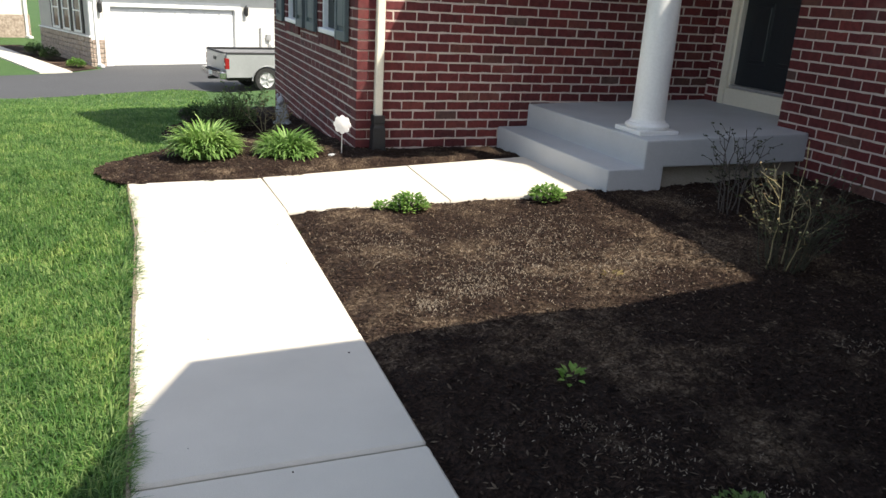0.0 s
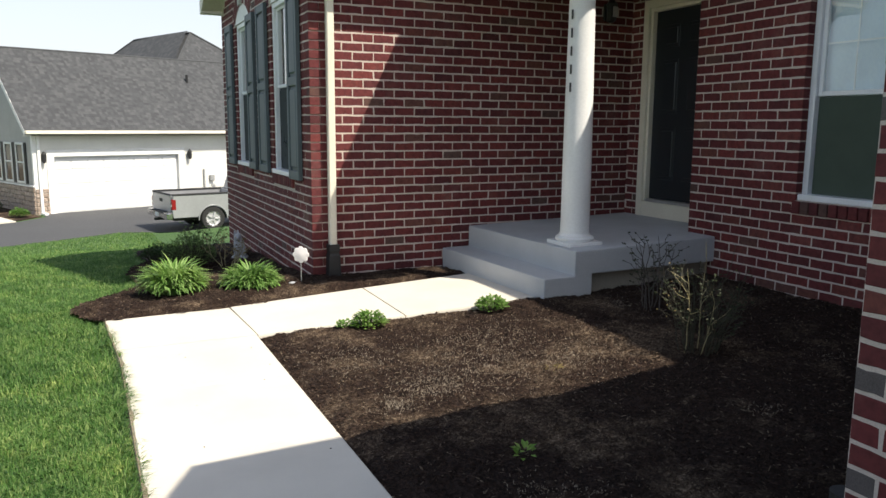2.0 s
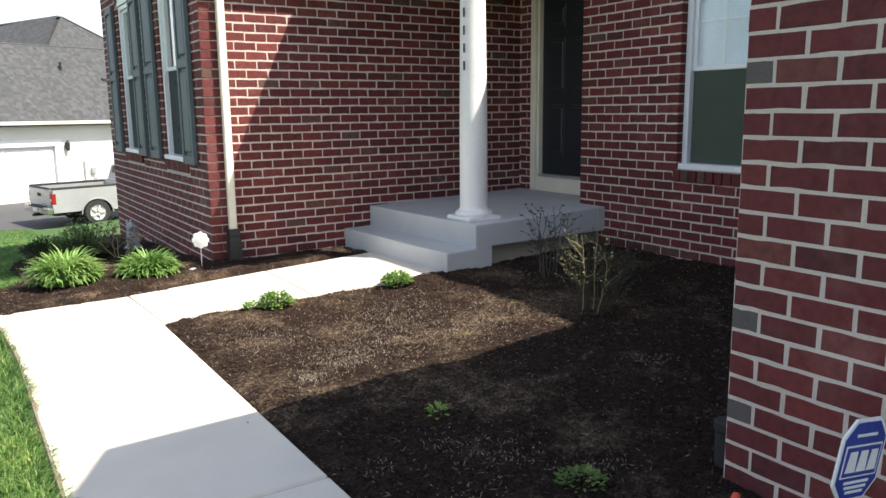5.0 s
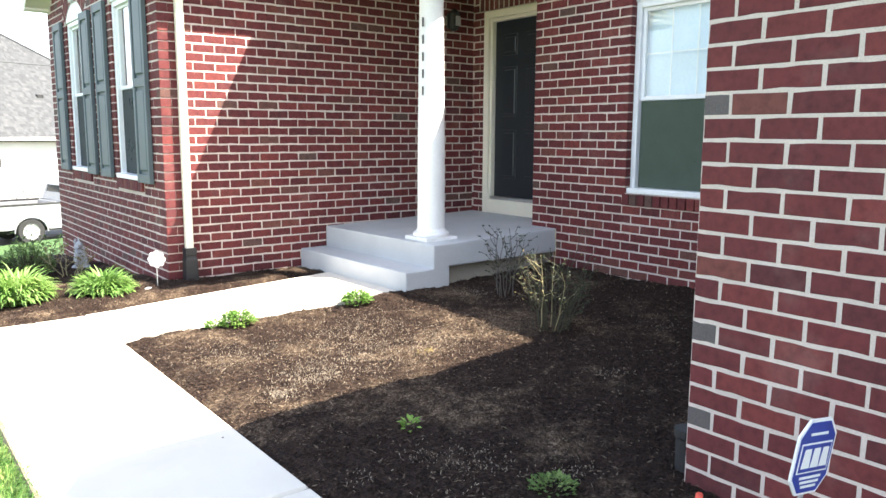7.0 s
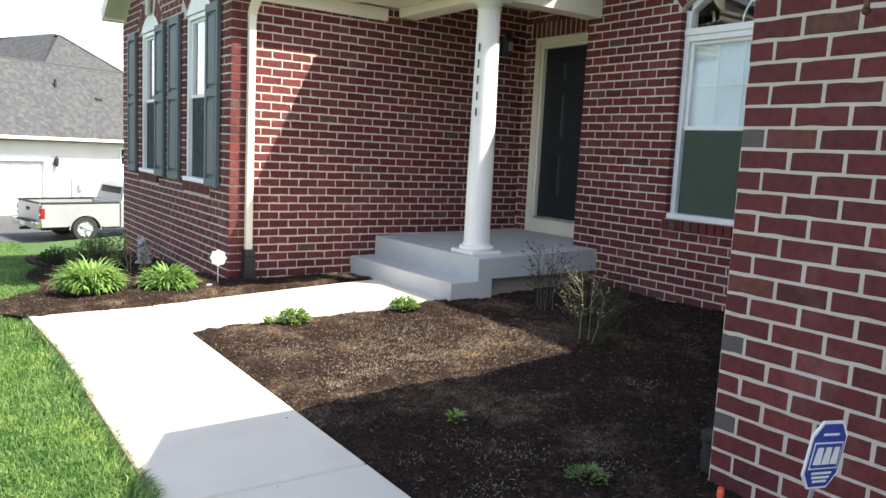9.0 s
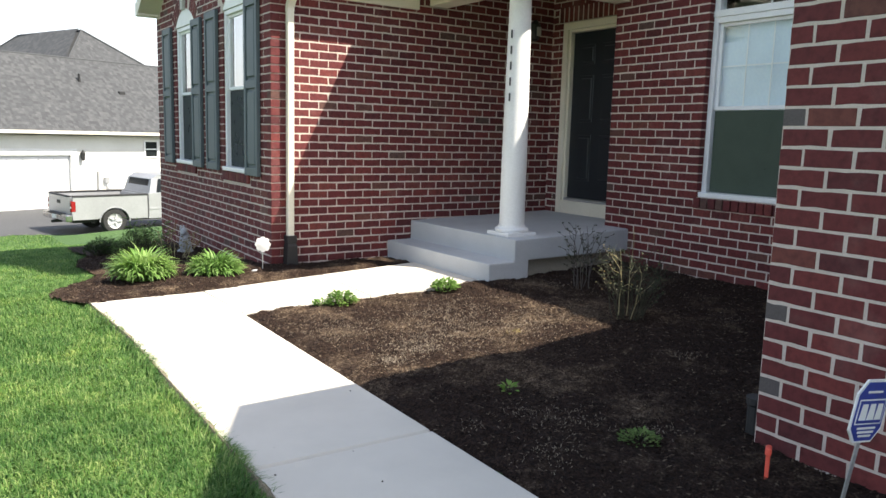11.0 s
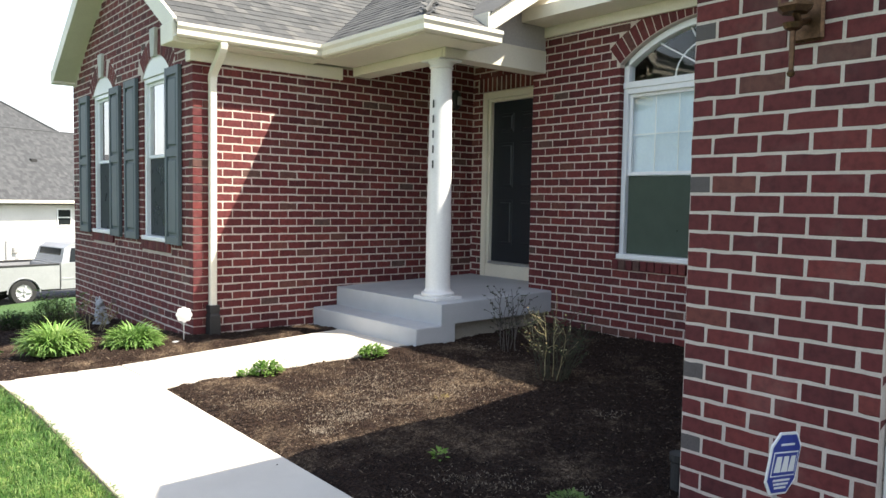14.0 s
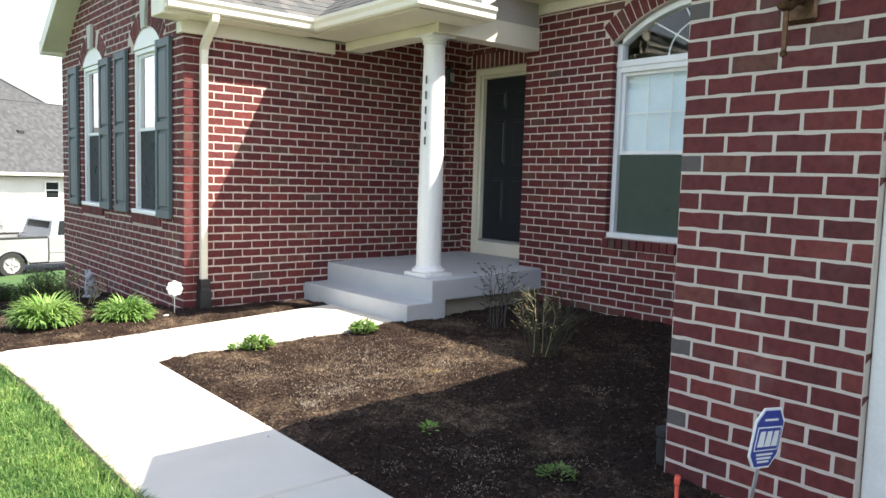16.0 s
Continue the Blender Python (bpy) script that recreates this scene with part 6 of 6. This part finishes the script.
def bush(x, y, z, stems, height, spread, seed, mat, leaf, leaves, label, name="bush", tops=None, thick=0.005, size=1.0):
    """Bare branching canes with few leaves."""
    rng = random.Random(seed)
    ob = thing(name, label, "shrub", at=(x, y, z))
    lv = Geo()
    for k in range(stems):
        g, a = Geo(), 2 * math.pi * k / stems + rng.uniform(-0.4, 0.4)
        lean = rng.uniform(0.1, 1.0) * spread
        H = height * rng.uniform(0.6, 1.0)
        p = Vector((0.06 * math.cos(a), 0.06 * math.sin(a), -0.03))
        pts = [p.copy()]
        for i in range(6):
            p = p + Vector((math.cos(a) * lean / 6 + rng.gauss(0, 0.012), math.sin(a) * lean / 6 + rng.gauss(0, 0.012), H / 6))
            pts.append(p.copy())
        bright = bool(tops) and rng.random() < tops
        g.tube(pts, [thick * (1 - 0.11 * i) for i in range(7)], 5)
        for _ in range(4):
            i = rng.randint(2, 5)
            b, q = a + rng.gauss(0, 1.2), pts[i]
            tw = [q]
            for _s in range(3):
                q = q + Vector((math.cos(b) * 0.035 + rng.gauss(0, 0.012), math.sin(b) * 0.035 + rng.gauss(0, 0.012), rng.uniform(0.015, 0.055)))
                tw.append(q)
            g.tube(tw, [thick * 0.55, thick * 0.45, thick * 0.35, thick * 0.22], 4)
            for _l in range(leaves):
                c = tw[rng.randint(1, 3)]
                d = Vector((rng.gauss(0, 1), rng.gauss(0, 1), rng.uniform(-0.3, 0.8))).normalized()
                s = d.orthogonal().normalized() * 0.009 * size
                L = rng.uniform(0.018, 0.035) * size
                lv.add([tuple(c), tuple(c + d * L * 0.5 + s), tuple(c + d * L), tuple(c + d * L * 0.5 - s)], [(0, 1, 2, 3)])
        part("cane", g, CANE if bright else mat, ob)
    if lv.v:
        tagged(part("leaves", lv, leaf, ob), kind="stuff")


bush(3.60, 3.36, bed_z(3.60, 3.36), 26, 0.52, 0.17, 71, STEM, ROSE_LEAF, 8, "bare rose bush with few dull green leaves in mulch", "rose_bush", None, 0.0045, 0.6)
# the pale tone on some canes also carries the sun on their tops
bush(3.55, 3.40, bed_z(3.55, 3.40), 8, 0.70, 0.15, 78, STEM, DRYLEAF, 2, "pale bare canes rising from the rose bush", "rose_canes", 0.35, 0.0042, 0.6)
bush(4.02, 4.30, bed_z(4.02, 4.30), 9, 0.58, 0.16, 73, WITHERED, ROSE_LEAF, 9, "thin stems with withered heads before the porch", "withered_plant", None, 0.005, 0.7)


def leafy_shrub(x, y, z, radius, height, count, seed, mat, label, size=0.03):
    return sprout(x, y, z, radius, height, count, seed, mat, "shrub", label, "shrub", size, "shrubs along the wing")


leafy_shrub(1.30, 8.35, bed2_z(1.30, 8.35) - 0.01, 0.27, 0.36, 1500, 81, MID_SHRUB, "soft green feathery shrub behind the daylilies", 0.030)
leafy_shrub(1.10, 9.3, bed2_z(1.10, 9.3) - 0.01, 0.22, 0.22, 800, 82, SHRUB, "small dark green shrub in shade", 0.035)
bush(1.52, 8.95, bed2_z(1.52, 8.95), 14, 0.40, 0.20, 84, STEM, MID_SHRUB, 8, "thin leafy bush against the brick wing", "bush")
bush(1.66, 8.15, bed2_z(1.66, 8.15), 7, 0.36, 0.15, 85, CANE, DRYLEAF, 4, "yellowing twiggy bush against the brick wing", "bush", 0.7)


neighbour_shrubs()


# ---- small things ----
def garden_statue():
    g = Geo()
    bean = [(0, -1), (0.5, -0.86), (0.86, -0.5), (1, 0), (0.86, 0.5), (0.5, 0.86), (0, 1)]
    for x, y, z, a, b, c, tip in ((0, 0, 0.015, 0.085, 0.07, 0.03, 0), (0, 0.005, 0.09, 0.062, 0.055, 0.095, -6), (-0.01, -0.012, 0.15, 0.052, 0.046, 0.07, 10), (-0.022, -0.02, 0.215, 0.036, 0.042, 0.048, 14), (-0.034, -0.055, 0.205, 0.018, 0.024, 0.018, 0), (-0.012, 0.0, 0.262, 0.011, 0.010, 0.026, -10), (-0.045, 0.0, 0.258, 0.011, 0.010, 0.026, 12), (-0.045, -0.045, 0.08, 0.018, 0.018, 0.065, 12), (0.03, -0.05, 0.08, 0.018, 0.018, 0.065, -10), (-0.04, -0.07, 0.02, 0.022, 0.03, 0.016, 0), (0.035, -0.07, 0.02, 0.022, 0.03, 0.016, 0)):
        g.lathe(bean, 12, pose(x, y, z, 0, tip, 0) @ Matrix.Diagonal((a, b, c, 1)))
    g.v = [tuple(Vector(p) + 0.006 * noise.noise_vector(Vector(p) * 40)) for p in g.v]
    ob = solid("garden_statue", g, STATUE, "small grey cast stone garden figure by the wall", "statue", smooth=True)
    ob.matrix_world = pose(1.90, 8.75, bed2_z(1.90, 8.75) - 0.005) @ Matrix.Scale(1.15, 4)


garden_statue()


def flower_stake():
    ob = thing("flower_stake", "white metal flower on a thin garden stake", "garden ornament", at=(2.005, 6.46, bed2_z(2.005, 6.46) - 0.075))
    part("stake", Geo().tube([(0, 0, 0), (0, 0, 0.32)], 0.004, 6), STEEL, ob)
    face = pose(0, -0.005, 0.305, 90, 0, -32)
    for k in range(8):
        g = Geo().lathe([(0, -0.001), (0.030, -0.001), (0.032, 0.001), (0.026, 0.004), (0, 0.005)], 12, face @ pose(0, 0, 0.001 * (k % 2), 0, 0, 45 * k) @ pose(0.044, 0, 0) @ Matrix.Diagonal((0.95, 0.86, 1, 1)))
        part("petal", g, PETAL, ob)
    part("centre", Geo().lathe([(0, 0.0), (0.05, 0.0), (0.05, 0.006), (0.02, 0.010), (0, 0.012)], 16, face), PETAL, ob)
    rock = solid("stone", Geo().lathe([(0, 0), (0.05, 0), (0.06, 0.02), (0.035, 0.04), (0, 0.045)], 9), STATUE, "small pale stone lying in the mulch", "stone")
    rock.matrix_world = pose(1.93, 6.44, bed2_z(1.93, 6.44) - 0.012) @ Matrix.Diagonal((0.8, 0.5, 0.5, 1))


flower_stake()


def yard_sign():
    """A blue eight-sided plate on a stake, its print as plain shapes."""
    ob = thing("yard_sign", "blue eight-sided yard sign with white print on a metal stake", "sign", at=(2.17, 1.02, bed_z(2.17, 1.02) - 0.02))
    lean = pose(0, 0, 0, 6, 5, 0) @ pose(0, 0, 0, 0, 0, 353)
    part("stake", Geo().cbox(-0.011, 0.011, 0.004, 0.010, 0.0, 0.42, 0.002, lean), STEEL, ob)
    w, h, c = 0.088, 0.118, 0.05
    octo = [(-w + c * 0.8, -h), (w - c * 0.8, -h), (w, -h + c), (w, h - c), (w - c * 0.8, h), (-w + c * 0.8, h), (-w, h - c), (-w, -h + c)]
    zc = 0.42
    plate = part("plate", Geo().prism([(x, z + zc) for x, z in octo], -0.004, 0.003, "y", lean), WHITE, ob, "white rimmed plate")
    part("blue_field", Geo().prism([(x * 0.91, z * 0.93 + zc) for x, z in octo], -0.006, -0.0041, "y", lean), BLUE, plate)
    part("mark_ground", Geo().prism([(-0.072, zc - 0.047), (0.072, zc - 0.047), (0.072, zc + 0.047), (-0.072, zc + 0.047)], -0.0072, -0.0061, "y", lean), WHITE, plate)
    part("mark_field", Geo().prism([(-0.067, zc - 0.042), (0.067, zc - 0.042), (0.067, zc + 0.042), (-0.067, zc + 0.042)], -0.0084, -0.0073, "y", lean), BLUE, plate)
    for x0, x1 in ((-0.060, -0.022), (-0.017, 0.020), (0.025, 0.060)):
        part("mark", Geo().prism([(x0, zc - 0.030), (x1, zc - 0.030), (x1 - 0.003, zc + 0.030), (x0 + 0.006, zc + 0.030)], -0.0098, -0.0085, "y", lean), WHITE, plate, "plain white mark")
    for z, a in ((0.074, 0.04), (-0.062, 0.05), (-0.077, 0.044), (-0.091, 0.035)):
        part("print_bar", Geo().prism([(-a, zc + z - 0.004), (a, zc + z - 0.004), (a, zc + z + 0.004), (-a, zc + z + 0.004)], -0.0075, -0.0062, "y", lean), WHITE, plate, "thin white bar")


yard_sign()


def marker_peg():
    ob = thing("marker_peg", "orange-red plastic marker peg beside the brick pier", "marker", at=(2.215, 1.345, bed_z(2.215, 1.345) - 0.03))
    part("post", Geo().cbox(-0.016, 0.016, -0.008, 0.008, 0.0, 0.13, 0.004, pose(0, 0, 0, 0, 4, 30)), ORANGE, ob)
    part("cap", Geo().cbox(-0.026, 0.026, -0.012, 0.012, 0.125, 0.16, 0.006, pose(0, 0, 0, 0, 4, 30)), ORANGE, ob)


marker_peg()
drain = Geo().tube([(2.60, 1.66, -0.05), (2.60, 1.66, 0.15), (2.60, 1.66, 0.16), (2.60, 1.66, 0.19)], [0.045, 0.045, 0.052, 0.052], 16)
solid("drain_pipe", drain, BLACK, "short black plastic drain pipe beside the brick pier", "pipe")


def sconce():
    m = wall_matrix("x", GAR_X)
    ob = thing("wall_lantern", "bronze wall lantern fixed to the brick pier", "lamp")
    y, z = 1.09, 2.06
    part("back_plate", Geo().cbox(y - 0.06, y + 0.06, -0.025, -0.001, z - 0.06, z + 0.20, 0.01, m), BRONZE, ob)
    part("arm", Geo().tube([(y, -0.02, z + 0.02), (y, -0.09, z + 0.0), (y, -0.13, z + 0.04)], 0.014, 8, m), BRONZE, ob)
    part("finial", Geo().lathe([(0.0, -0.205), (0.012, -0.20), (0.016, -0.188), (0.010, -0.178), (0.011, -0.03), (0.03, -0.02), (0.04, 0.0), (0.0, 0.0)], 14, m @ pose(y + 0.02, -0.10, z)), BRONZE, ob, "long bronze tail")
    cage = part("lantern_cage", Geo().lathe([(0.05, 0.0), (0.07, 0.02), (0.07, 0.03), (0.0, 0.03)], 6, m @ pose(y, -0.13, z + 0.03)).lathe([(0, 0.30), (0.10, 0.30), (0.02, 0.38), (0, 0.40)], 6, m @ pose(y, -0.13, z + 0.03)), BRONZE, ob)
    for k in range(6):
        a = math.pi * k / 3
        part("cage_bar", Geo().tube([(y + 0.062 * math.cos(a), -0.13 + 0.062 * math.sin(a), z + 0.06), (y + 0.085 * math.cos(a), -0.13 + 0.085 * math.sin(a), z + 0.33)], 0.005, 5, m), BRONZE, cage)


sconce()


def porch_light():
    ob = thing("porch_light", "small dark wall lantern beside the front door", "lamp")
    part("back_plate", Geo().cbox(5.22, 5.31, SIDE_Y - 0.02, SIDE_Y - 0.002, 2.46, 2.62, 0.01), INK, ob)
    part("lantern", Geo().lathe([(0.02, -0.10), (0.05, -0.08), (0.06, 0.08), (0.02, 0.13)], 8, pose(5.265, SIDE_Y - 0.085, 2.53)), INK, ob)
    # pale plate stands in for the white glint on the dark lantern
    part("glass", Geo().cbox(5.235, 5.295, SIDE_Y - 0.155, SIDE_Y - 0.145, 2.48, 2.58, 0.003), STEEL, ob)


porch_light()
